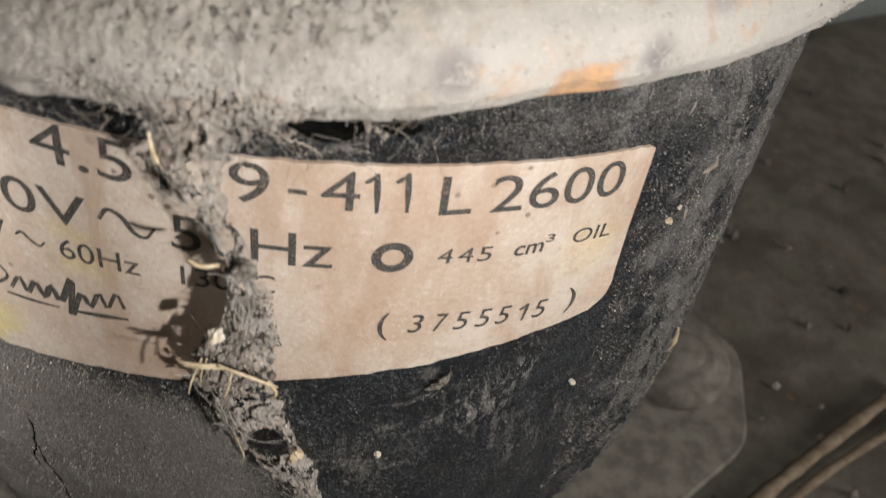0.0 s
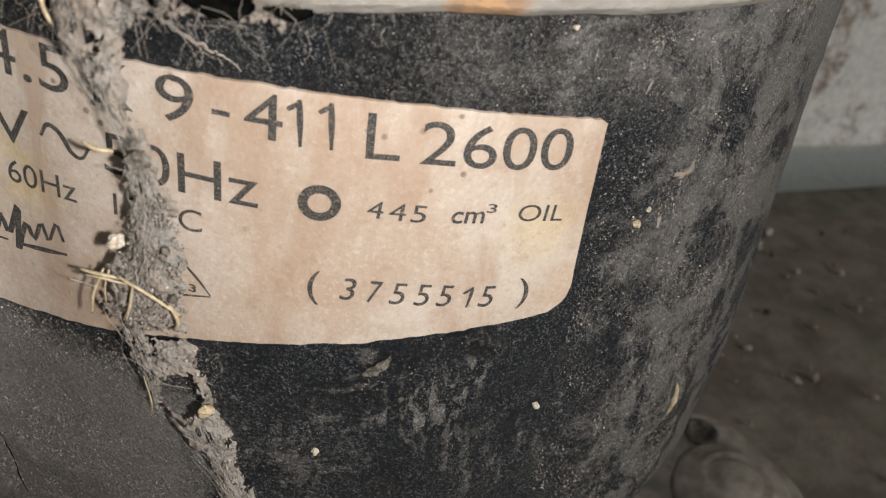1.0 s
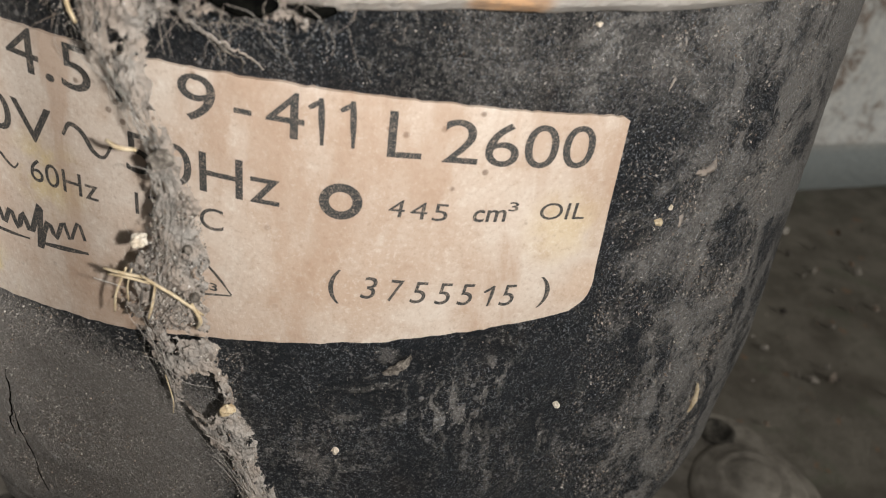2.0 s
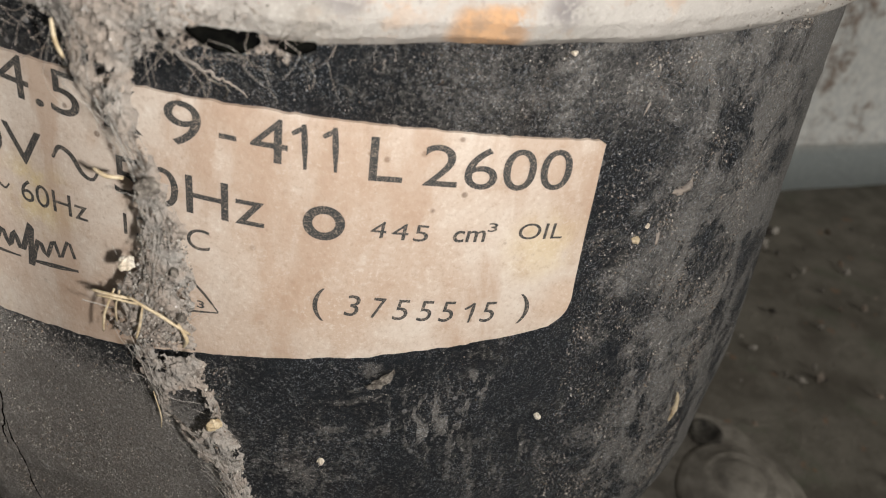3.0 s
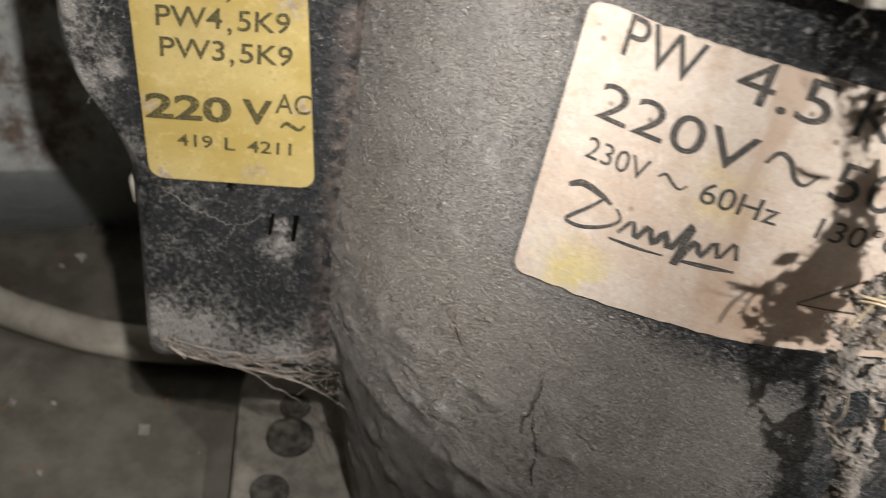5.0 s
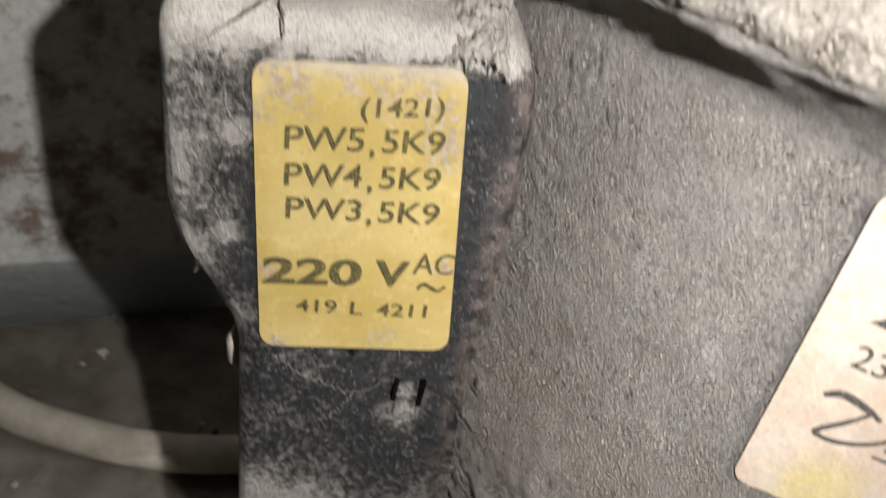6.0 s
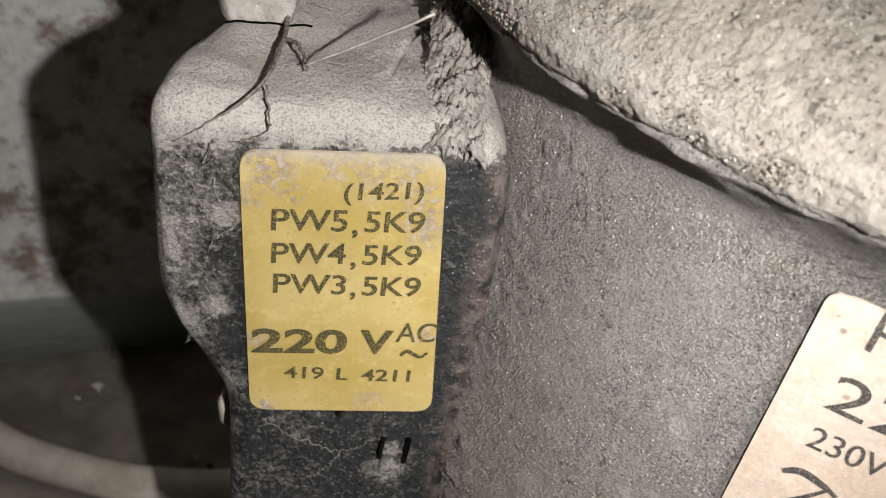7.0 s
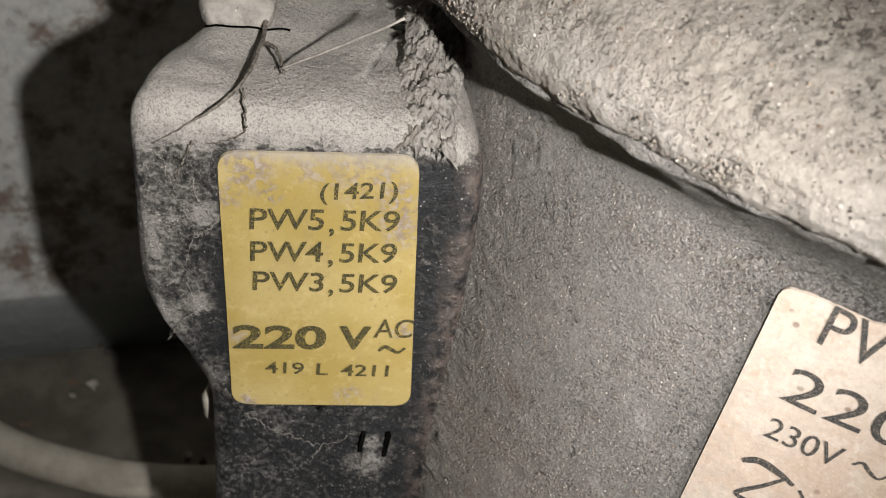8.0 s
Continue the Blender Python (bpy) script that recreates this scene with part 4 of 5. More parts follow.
yline("V", -0.3, 4.4, -5.8, -5.6, 4.4, 0.030)
yline("AC", 4.8, 10.3, -3.3, -3.0, 3.5, 0.004)
yline("419", -10.5, -4.9, -11.1, -11.0, 2.3, 0.014)
yline("L", -3.0, -1.3, -11.0, -11.0, 2.3, 0.014)
yline("4211", 0.6, 7.7, -11.0, -10.8, 2.3, 0.014)
part("print", stroke([(5.8, -5.8), (6.6, -4.9), (7.6, -5.4), (8.7, -5.9), (9.6, -5.0)], 0.7, lambda u, v: on_box(u / 1000, v / 1000, 0.00078), YINK), yellow)


def slab(name, corners, depth, material, place):
    """A small bevelled block on a face: corners in u, v."""
    bm = bmesh.new()
    lo = [bm.verts.new(place(u, v, -0.0006)) for u, v in corners]
    hi = [bm.verts.new(place(u * 0.96 + 0.04 * sum(c[0] for c in corners) / len(corners), v * 0.97 + 0.03 * sum(c[1] for c in corners) / len(corners), depth)) for u, v in corners]
    n = len(corners)
    bm.faces.new(hi)
    for i in range(n):
        bm.faces.new((lo[i], lo[(i + 1) % n], hi[(i + 1) % n], hi[i]))
    return bm_mesh(name, bm, material)


# two narrow latch slots with a dusty tongue between them
in_box(part("latch", slab("latch", rounded([(0.0052, -0.0310), (0.0090, -0.0310), (0.0084, -0.0228), (0.0054, -0.0228)], [0.0010] * 4, 5), 0.0006, PLASTIC, on_box), label="dust-caked latch tongue"))
in_box(part("latch_slot", slab("latch_slot", rounded([(0.0084, -0.0282), (0.0092, -0.0282), (0.0096, -0.0230), (0.0087, -0.0230)], [0.0004] * 4, 4), 0.0010, DARK, on_box), label="narrow dark latch slot"))
in_box(part("latch_slot", slab("latch_slot", rounded([(0.0045, -0.0270), (0.0051, -0.0270), (0.0055, -0.0231), (0.0048, -0.0231)], [0.0002] * 4, 4), 0.0012, DARK, on_box), label="narrow dark latch slot"))
# pale terminal cover behind the box's narrow part
v, f = tube([on_box(-0.0187, -0.0205, -0.007), on_box(-0.0194, -0.0240, -0.007), on_box(-0.0192, -0.0285, -0.008), on_box(-0.0180, -0.0325, -0.009)], [0.0006, 0.0013, 0.0014, 0.0006], 12)
in_box(part("terminal_cover", mesh_of("terminal_cover", v, f, HOSE), label="pale rounded terminal cover"))
# a solid black tube paints the shade where box and shell meet
v, f = tube([on_box(0.0186, 0.010, -0.0016), on_box(0.0196, -0.004, -0.0008), on_box(0.0206, -0.028, -0.0002), on_box(0.0220, -0.056, -0.0010)], [0.0001, 0.00025, 0.0005, 0.0003], 8)
in_box(part("seam_shade", mesh_of("seam_shade", v, f, DARK), label="black tube painting the shade of the open seam"))
# raised rib on the box's top
v, f = tube(smooth_path([on_box(-0.0222, 0.0330, -0.0225), on_box(-0.0195, 0.0338, -0.0231), on_box(-0.0150, 0.0338, -0.0231), on_box(-0.0125, 0.0328, -0.0231)], 24), [0.0034 * min(1.0, 0.3 + 0.25 * min(i, 23 - i)) for i in range(24)], 24)
v = [p + Vector((0.0004 * rough(p, 300, 3), 0.0004 * rough(p, 330, 3), 0.0006 * rough(p, 200, 4))) for p in v]
in_box(part("top_rib", mesh_of("top_rib", v, f, COAT), label="dust-covered moulded rib"))

v, f = tube([p + Vector((0, 0, 0.0003 * rough(p, 500, 3))) for p in smooth_path([on_box(-0.0212, 0.0330, -0.0189), on_box(-0.0190, 0.0332, -0.0192), on_box(-0.0140, 0.0332, -0.0194), on_box(-0.0098, 0.0330, -0.0204)], 24)], 0.00015, 6)
in_box(part("crack", mesh_of("crack", v, f, DARK), label="dark crack in the dust before the rib"))

# a crumbling crust of dust between the box's top and the lid
verts = []
for i in range(151):
    c = Vector((-0.0878, 0.0962, 0.1378)).lerp(Vector((-0.0905, 0.1200, 0.1478)), i / 150)
    for j in range(61):
        s = j / 30 - 1
        p = c + Vector((0.0042 * s, 0, 0.0007 * (1 - s * s) - 0.0016 * abs(s) ** 3 - 0.0012 * abs(i / 75 - 1) ** 4))
        q = Vector((p.x, p.y * 0.8, p.z * 0.8))
        crag = noise.fractal(q * 700, 0.6, 2.2, 5)
        fine = noise.fractal(q * 1700, 0.6, 2.2, 3)
        verts.append(p + Vector((0.0004 * rough(p, 500, 2), -0.0004 * crag, 0.0003 * fine * (1 - s * s) + (0.0010 if crag > -0.1 else 0.0038) * (1 - s * s) * crag)))
in_box(part("dust_crust", mesh_of("dust_crust", verts, grid_faces(151, 61), CRUST), label="crumbling crust of grey dust"))

# dust crumbs caked along the box's top and corner
rng = random.Random(4)
pile = Pile()
for _ in range(1600):
    f = rng.random()
    c = Vector((-0.0900, 0.0960, 0.1378)).lerp(Vector((-0.0915, 0.1160, 0.1480)), f)
    p = c + Vector((rng.gauss(0, 0.0024), rng.gauss(0, 0.002), rng.gauss(0, 0.0008)))
    pile.crumb(p, rng.choice((0.00005, 0.00006, 0.00008, 0.00012)) * rng.uniform(0.7, 1.2), rng)
for _ in range(700):
    f = rng.random()
    p = on_box(0.0192 + 0.001 * (1 - f) + rng.gauss(0, 0.0005), -0.030 + 0.062 * f, rng.uniform(-0.0015, 0.0006))
    pile.crumb(p, rng.uniform(0.00005, 0.00017), rng)
in_box(part("dust_grit", pile.mesh("dust_grit", CRUMB), label="loose grey dust crumbs", kind="stuff"))
pts, radii = [], []
while len(pts) < 6500:
    dep, u = 0.034 * rng.random() ** 1.3, rng.uniform(-0.027, 0.016)
    p = on_box(u, 0.0316 + 0.08 * dep, -dep)
    if u < -0.027 + 0.3 * dep or rough(p, 130, 3) < rng.uniform(-0.5, 0.35):
        continue
    pts.append(p + Vector((0, 0, 0.0012 * rough(p, 70, 2) + 0.0003 * rng.random())))
    radii.append(rng.choice((0.00003, 0.00004, 0.00005, 0.00008)) * rng.uniform(0.7, 1.3))
while len(pts) < 10500:
    u, w = rng.uniform(-28.5, 21.0), rng.uniform(-59, 31.5)
    left = np.interp(w, (-60, -16.5, 1.0, 31.0), (-17.6, -18.5, -28.6, -28.6))
    near = math.exp(-((u - left) / 3.0) ** 2) + math.exp(-((u - 20) / 2.5) ** 2) + 1.2 * math.exp(-((w - 31) / 3.5) ** 2) + math.exp(-((w + 58) / 6) ** 2)
    if u < left + 1.4 or u > 19.0 or w < -57 or (-17.2 < u < 11 and -17.5 < w < 26.5) or rough((u * 0.001, w * 0.001, 0.4), 150, 4) + 0.45 * near < rng.uniform(-0.15, 0.6):
        continue
    pts.append(on_box(u / 1000, w / 1000, 0.0002))
    radii.append(rng.choice((0.00003, 0.00003, 0.00004, 0.00007)) * rng.uniform(0.7, 1.3))
in_box(part("dust_powder", scatter("dust_powder", pts, radii, POWDER, 5), label="powdery grey dust", kind="stuff"))

# ---- fine roots and web threads over the box ----


def thread(name, label, points, r0, r1, material, n=24, wob=0.0, seed=1):
    rg = random.Random(seed)
    path = smooth_path(points, n)
    path = [p + Vector((rg.gauss(0, wob), rg.gauss(0, wob), rg.gauss(0, wob))) for p in path]
    v, f = tube(path, [r0 + (r1 - r0) * i / (n - 1) for i in range(n)], 5)
    return thing(name, label, "thread", mesh_of(name, v, f, material))


def top_at(u, dep, lift=0.0004):
    """A place on the box's top: u across and depth behind the front, in mm."""
    p = on_box(u / 1000, 0.0317 + 0.00008 * dep, -dep / 1000)
    return p + Vector((0, 0, lift))


thread("root_thread", "dark dust-coated root fibre lying over the starter box", [top_at(-12.9, 31, 0.0012), top_at(-13.1, 21, 0.0008), top_at(-13.3, 14.8), top_at(-14.6, 5.3), on_box(-0.0176, 0.0310, 0.0), on_box(-0.0201, 0.0292, 0.0002), on_box(-0.0226, 0.0272, 0.0002), on_box(-0.0250, 0.0256, 0.0002)], 0.00044, 0.00005, HAIR, 44, 0.00005, 2)
thread("root_thread", "short dark root fibre lying over the starter box", [top_at(-13.3, 14.6), top_at(-11.6, 12.6, 0.0012), top_at(-10.6, 10.0, 0.0010), top_at(-9.9, 7.3)], 0.00034, 0.00016, HAIR, 20, 0.00006, 3)
thread("root_thread", "thin dark root fibre hanging over the starter box", [top_at(-14.7, 3.0), on_box(-0.0141, 0.0300, 0.0004), on_box(-0.0140, 0.0285, 0.0004), on_box(-0.0163, 0.0268, 0.0004), on_box(-0.0185, 0.0262, 0.0004)], 0.00016, 0.00006, HAIR, 30, 0.00012, 4)
thread("root_thread", "thin dark root fibre hanging over the starter box", [on_box(-0.0203, 0.0264, 0.0004), on_box(-0.0209, 0.0250, 0.0004), on_box(-0.0218, 0.0228, 0.0004), on_box(-0.0226, 0.0210, 0.0004)], 0.00020, 0.00010, HAIR, 24, 0.00012, 7)
thread("web_thread", "pale web thread stretched above the starter box", [(-0.1078, 0.1005, 0.1420), (-0.1000, 0.1000, 0.1470), (-0.0925, 0.0985, 0.1525)], 0.00012, 0.00022, WEB, 14, 0.00003, 5)
for pts, r in (([(-20.5, 21.0), (-19.6, 17.6), (-17.6, 15.0), (-20.8, 11.6), (-21.4, 6.0), (-20.0, 0.5)], 0.00011), ([(-17.2, 15.2), (-18.8, 13.2), (-20.4, 12.8)], 0.00010), ([(-13.5, -19.5), (-9.5, -22.6), (-5.5, -24.6), (-0.5, -26.0), (3.5, -23.2)], 0.00012), ([(-1.0, -26.0), (-3.4, -30.0), (-7.0, -33.0)], 0.00007), ([(-24.0, 24.0), (-22.6, 19.0), (-20.6, 14.8)], 0.00008), ([(-19.8, 0.6), (-22.6, -2.6), (-24.2, -5.4)], 0.00009)):
    thread("web_thread", "pale dusty web thread clinging to the starter box", [on_box(u / 1000, w / 1000, 0.0007) for u, w in pts], r * 0.45, r * 0.3, WEB, 60, 0.00018, int(r * 1e7))

# ---- the matted web strand that hangs from the rim before the nameplate ----
# left and right edge and height, in mm
STRAND = [(-6.0, 4.2, 156.5), (-4.4, 2.1, 151.5), (-4.3, 0.9, 148.5), (-2.4, 0.4, 146.0), (-0.7, 1.1, 144.0), (0.2, 2.3, 140.5), (0.8, 3.2, 138.0), (0.8, 4.3, 133.5), (-0.1, 4.8, 128.0), (-3.0, 4.5, 123.5), (-4.2, 4.3, 119.5), (-2.1, 5.1, 116.0), (-0.5, 6.0, 111.5), (0.9, 7.2, 106.0), (4.0, 9.2, 101.5), (6.8, 9.3, 96.5), (7.4, 11.6, 90.0), (6.9, 12.4, 83.0), (8.6, 12.0, 76.0), (9.5, 11.5, 70.0)]
GAPS = [(3.9, 107.9, 1.9, 4.0), (2.5, 116.6, 1.9, 1.1), (9.5, 89.2, 0.9, 1.3), (9.4, 82.8, 1.3, 0.9), (6.6, 102.4, 0.4, 1.5), (-0.5, 153.2, 0.6, 1.0), (1.7, 153.4, 0.6, 1.2), (-0.9, 149.6, 0.9, 0.8), (-2.6, 150.6, 0.4, 1.3), (2.0, 135.0, 0.4, 1.0), (-2.6, 121.4, 1.0, 1.5), (-0.9, 120.4, 0.7, 0.7), (1.6, 121.8, 0.6, 0.5), (10.2, 78.5, 0.5, 1.1)]


def hang(u, z, off):
    """A place in front of the shell: arc and height in mm, off metres before the rim's line."""
    a, r = u / 1000 / R0, 0.0885 + off
    return Vector((CX + r * math.sin(a), CY - r * math.cos(a), z / 1000))


def strand_at(z):
    zs = [s[2] for s in STRAND][::-1]
    a, b = np.interp(z, zs, [s[0] for s in STRAND][::-1]), np.interp(z, zs, [s[1] for s in STRAND][::-1])
    return (a + b) / 2, (b - a) / 2


def in_gap(u, z, grow=1.0):
    """Whether a place lies in one of the strand's open holes."""
    return any(((u - gu) / ru) ** 2 + ((z - gz) / rz) ** 2 < grow for gu, gz, ru, rz in GAPS)


def strand_sheet(off, seed, keep):
    nu, nz = 64, 560
    verts, faces = [], []
    for i in range(nz + 1):
        z = 156.5 - 86.0 * i / nz
        c, w = strand_at(z)
        for j in range(nu + 1):
            f = j / nu * 2 - 1
            ragged = 1.0 + 0.16 * rough((seed, z * 0.5, f), 1.0, 4)
            u = c + f * w * ragged
            q = Vector((u * 0.9 + seed, z * 0.6, seed))
            felt = noise.fractal(Vector((u * 3.4 + seed, z * 2.2, seed)), 0.5, 2.1, 4)
            verts.append(hang(u + 0.25 * rough(q, 1.1, 3), z, off + 0.0008 * (1 - f * f) + 0.0006 * rough(q, 0.6, 3) + 0.00020 * felt))
    for i in range(nz):
        z = 156.5 - 86.0 * (i + 0.5) / nz
        c, w = strand_at(z)
        thin = 0.42 * math.exp(-((z - 142) / 5.5) ** 2) + (0.14 if z > 147 else 0.0)
        for j in range(nu):
            f = (j + 0.5) / nu * 2 - 1
            u = c + f * w
            if z > 116 and z < 125 and u < -0.4:
                thin_here = thin + 0.28
            else:
                thin_here = thin
            hole = rough((u * 0.8 + seed * 3, z * 0.42, seed), 1.0, 5)
            edge = abs(f) ** 5 * 0.45
            wob = 0.35 * rough((u * 1.2, z * 1.2, 3.0), 1.0, 3)
            if in_gap(u, z, 1.0 + wob):
                continue
            if hole + edge < keep - thin_here:
                a = i * (nu + 1) + j
                faces.append((a, a + 1, a + nu + 2, a + nu + 1))
    return mesh_of("matted_dust", verts, faces, FLUFF)


web = thing("hanging_web", "matted grey cobweb strand with straw, hanging before the nameplate", "cobweb", at=hang(0, 155, 0))


def in_web(ob):
    ob.parent = web
    ob.matrix_parent_inverse = web.matrix_basis.inverted()
    return ob


in_web(part("matted_dust", strand_sheet(-0.0007, 1.7, 0.42), label="matted grey dust"))
in_web(part("matted_dust", strand_sheet(0.0002, 5.3, 0.20), label="matted grey dust"))
rng = random.Random(11)
pile = Pile()
for k in range(420):
    z0 = rng.uniform(72, 156)
    span = rng.uniform(3, 13)
    c, w = strand_at(z0)
    f = max(-0.7, min(0.7, rng.gauss(0, 0.45)))
    drift, curl, ph = rng.gauss(0, 0.8), rng.uniform(0.05, 0.3), rng.uniform(0, 6)
    pts = []
    dep, crossed = rng.gauss(0, 0.0009), False
    for i in range(9):
        z = z0 + span * (i / 8 - 0.5)
        z = min(157.0, max(68.0, z))
        c, w = strand_at(z)
        u = c + max(-0.95, min(0.95, f + drift * (i / 8 - 0.5))) * w + curl * math.sin(ph + i * 1.1)
        crossed = crossed or in_gap(u, z)
        pts.append(hang(u, z, dep + 0.0012 * (1 - min(1, f * f)) + 0.0005 * math.cos(ph + i * 0.9)))
    if not crossed or rng.random() < 0.06:
        pile.add(*tube(pts, rng.uniform(0.000014, 0.000038), 4))
# stray fibres that stand off the strand
for k in range(16):
    z0 = rng.uniform(76, 150)
    c, w = strand_at(z0)
    u, z, dep = c + rng.uniform(-1, 1) * w, z0, rng.uniform(-0.0005, 0.002)
    du, dz, dd = rng.gauss(0, 0.35), rng.gauss(0, 0.35), rng.gauss(0, 0.0002)
    pts = []
    for i in range(7):
        pts.append(hang(u, z, dep))
        u, z, dep = u + du, z + dz, dep + dd
        du, dz = du + rng.gauss(0, 0.12), dz + rng.gauss(0, 0.12)
    pile.add(*tube(pts, rng.uniform(0.00002, 0.00006), 4))
in_web(part("fibre_tangle", pile.mesh("fibre_tangle", WEB, True), label="tangled grey fibres", kind="stuff"))
pts, radii = [], []
while len(pts) < 3600:
    z = rng.choice((rng.uniform(117, 134), rng.uniform(72, 156)))
    c, w = strand_at(z)
    u = c + max(-1, min(1, rng.gauss(0, 0.55))) * w
    if in_gap(u, z, 1.2) or (133 < z < 148 and rng.random() < 0.85) or (z > 116 and u < -0.4 and rng.random() < 0.7):
        continue
    pts.append(hang(u, z, rng.uniform(-0.0006, 0.0011)))
    radii.append(rng.choice((0.00004, 0.00006, 0.0001, 0.00018)) * rng.uniform(0.7, 1.3))
in_web(part("crumb_layer", scatter("crumb_layer", pts, radii, CRUMB, 8), label="trapped dust crumbs", kind="stuff"))


def straw(points, r, off=0.002):
    path = smooth_path([hang(u, z, off + o) for u, z, o in points], 12)
    v, f = tube(path, [r * 0.80 * (0.7 + 0.3 * math.sin(3.1 * (i + 0.5) / 12)) for i in range(12)], 6)
    in_web(part("straw", mesh_of("straw", v, f, STRAW), label="pale dry straw"))


straw([(-1.7, 140.4, 0.0005), (-0.6, 140.1, 0.0008), (0.6, 139.8, 0.0002)], 0.00028)
straw([(-3.2, 126.0, 0.001), (-1.4, 126.1, 0.0012), (0.2, 125.6, 0.0006)], 0.00024)
straw([(-3.0, 125.2, 0.0008), (-1.2, 125.5, 0.0010), (0.8, 124.8, 0.0004)], 0.00018)
straw([(-2.7, 120.6, 0.001), (-2.2, 123.4, 0.0012), (-1.3, 126.4, 0.0006)], 0.00018)
straw([(-1.8, 121.4, 0.0), (-1.5, 123.8, 0.0004), (-0.9, 126.2, 0.0004)], 0.00014)
straw([(0.0, 126.0, 0.0008), (1.4, 125.6, 0.0012), (3.0, 124.4, 0.0010), (4.3, 122.9, 0.0006), (5.1, 121.6, 0.0)], 0.00022)
straw([(1.2, 125.0, 0.0006), (0.9, 122.6, 0.0010), (0.4, 120.6, 0.0010)], 0.00020)
straw([(-3.4, 154.2, 0.0005), (-3.2, 152.4, 0.0007), (-3.0, 150.8, 0.0003)], 0.00024)
straw([(1.2, 112.4, 0.0004), (1.9, 109.2, 0.0008), (1.6, 106.6, 0.0004)], 0.00009)
straw([(4.4, 119.6, 0.0), (5.0, 121.4, 0.0006), (4.2, 123.2, 0.0004)], 0.00026)
for u, z, r, mat, lab in ((-0.1, 129.9, 0.0010, PALE, "pale mineral chip"), (7.0, 108.6, 0.0009, STRAW, "tan seed crumb"), (2.4, 139.4, 0.0012, HAIR, "dark dust clot"), (4.2, 129.6, 0.0006, HAIR, "dark dust clot"), (4.6, 124.0, 0.0006, HAIR, "dark dust clot")):
    bm = bmesh.new()
    bmesh.ops.create_icosphere(bm, subdivisions=3, radius=r * 0.75)
    for w in bm.verts:
        w.co *= 1 + 0.75 * rough(w.co + Vector((u * 0.01, z * 0.01, 0)), 1100, 3)
        w.co = w.co + hang(u, z, 0.0022)
    in_web(part("chip", bm_mesh("chip", bm, mat), label=lab))

# ---- fluff along the rim's edge ----
rng = random.Random(21)
pile = Pile()
for k in range(170):
    a = rng.choice((rng.gauss(-0.02, 0.05), rng.gauss(0.09, 0.06), rng.gauss(0.05, 0.09), rng.gauss(0.0, 0.12)))
    dense = math.exp(-((a - 0.03) / 0.13) ** 2)
    z, r = rng.uniform(0.1515, 0.1560), 0.0880 + rng.uniform(-0.0012, 0.0010)
    da, dz, dr = rng.gauss(0, 0.0012 + 0.0045 * dense), rng.gauss(-0.0001, 0.0002 + 0.0003 * dense), rng.gauss(0.0001, 0.00015)
    pts = []
    for i in range(6):
        pts.append((CX + r * math.sin(a), CY - r * math.cos(a), z))
        a, z, r = a + da, z + dz, max(0.0855, r + dr)
        da, dz = da + rng.gauss(0, 0.003 * (0.3 + dense)), dz + rng.gauss(0, 0.0003 * (0.3 + dense))
    pile.add(*tube(smooth_path(pts, 10), rng.uniform(0.000015, 0.000035), 4))
under(part("rim_fluff", pile.mesh("rim_fluff", FLUFF, False), label="fluffy grey dust fibres", kind="stuff"))
pts, radii = [], []
while len(pts) < 15000:
    a = rng.choice((rng.uniform(-1.2, 0.15), rng.uniform(-1.2, 0.1), rng.uniform(-1.2, 0.0), rng.uniform(-1.2, 0.05), rng.uniform(-1.2, 0.05), rng.triangular(0.68, 1.15, 1.1)))
    k, f = rng.randrange(3, 13), rng.random()
    (r0, z0), (r1, z1) = LID_PROFILE[k], LID_PROFILE[k + 1]
    p = lid_at(a, r0 + (r1 - r0) * f, z0 + (z1 - z0) * f)
    if rough(p, 170, 3) < rng.uniform(-0.5, 0.45):
        continue
    pts.append(p + Vector((math.sin(a), -math.cos(a), 0.7)) * 0.00022 * rng.random())
    radii.append(rng.choice((0.00006, 0.00008, 0.00011, 0.00017)) * rng.uniform(0.7, 1.35))
under(part("rim_grit", scatter("rim_grit", pts, radii, CRUMB, 3), label="grey dust crumbs", kind="stuff"))

# a tattered flap of matted dust under the rim, with dark openings
RIM_HOLES = [(7.6, 154.0, 1.5, 1.0), (9.8, 154.5, 1.2, 0.8), (12.9, 154.6, 0.7, 0.4), (-4.9, 152.2, 0.9, 1.6), (3.4, 153.0, 0.5, 0.6), (5.0, 154.9, 0.5, 0.4)]


def flap_foot(u):
    """The lowest height of the flap's ragged edge."""
    low = np.interp(u, (-13, -8, -5, -3.5, 0.5, 2.5, 5, 8, 11, 13.5, 16, 18.5), (154.6, 153.6, 152.0, 150.0, 149.8, 151.2, 151.6, 152.2, 151.6, 151.4, 152.8, 154.4))
    return low + 1.3 * rough((u * 0.8, 3.0, 0), 1.0, 4)


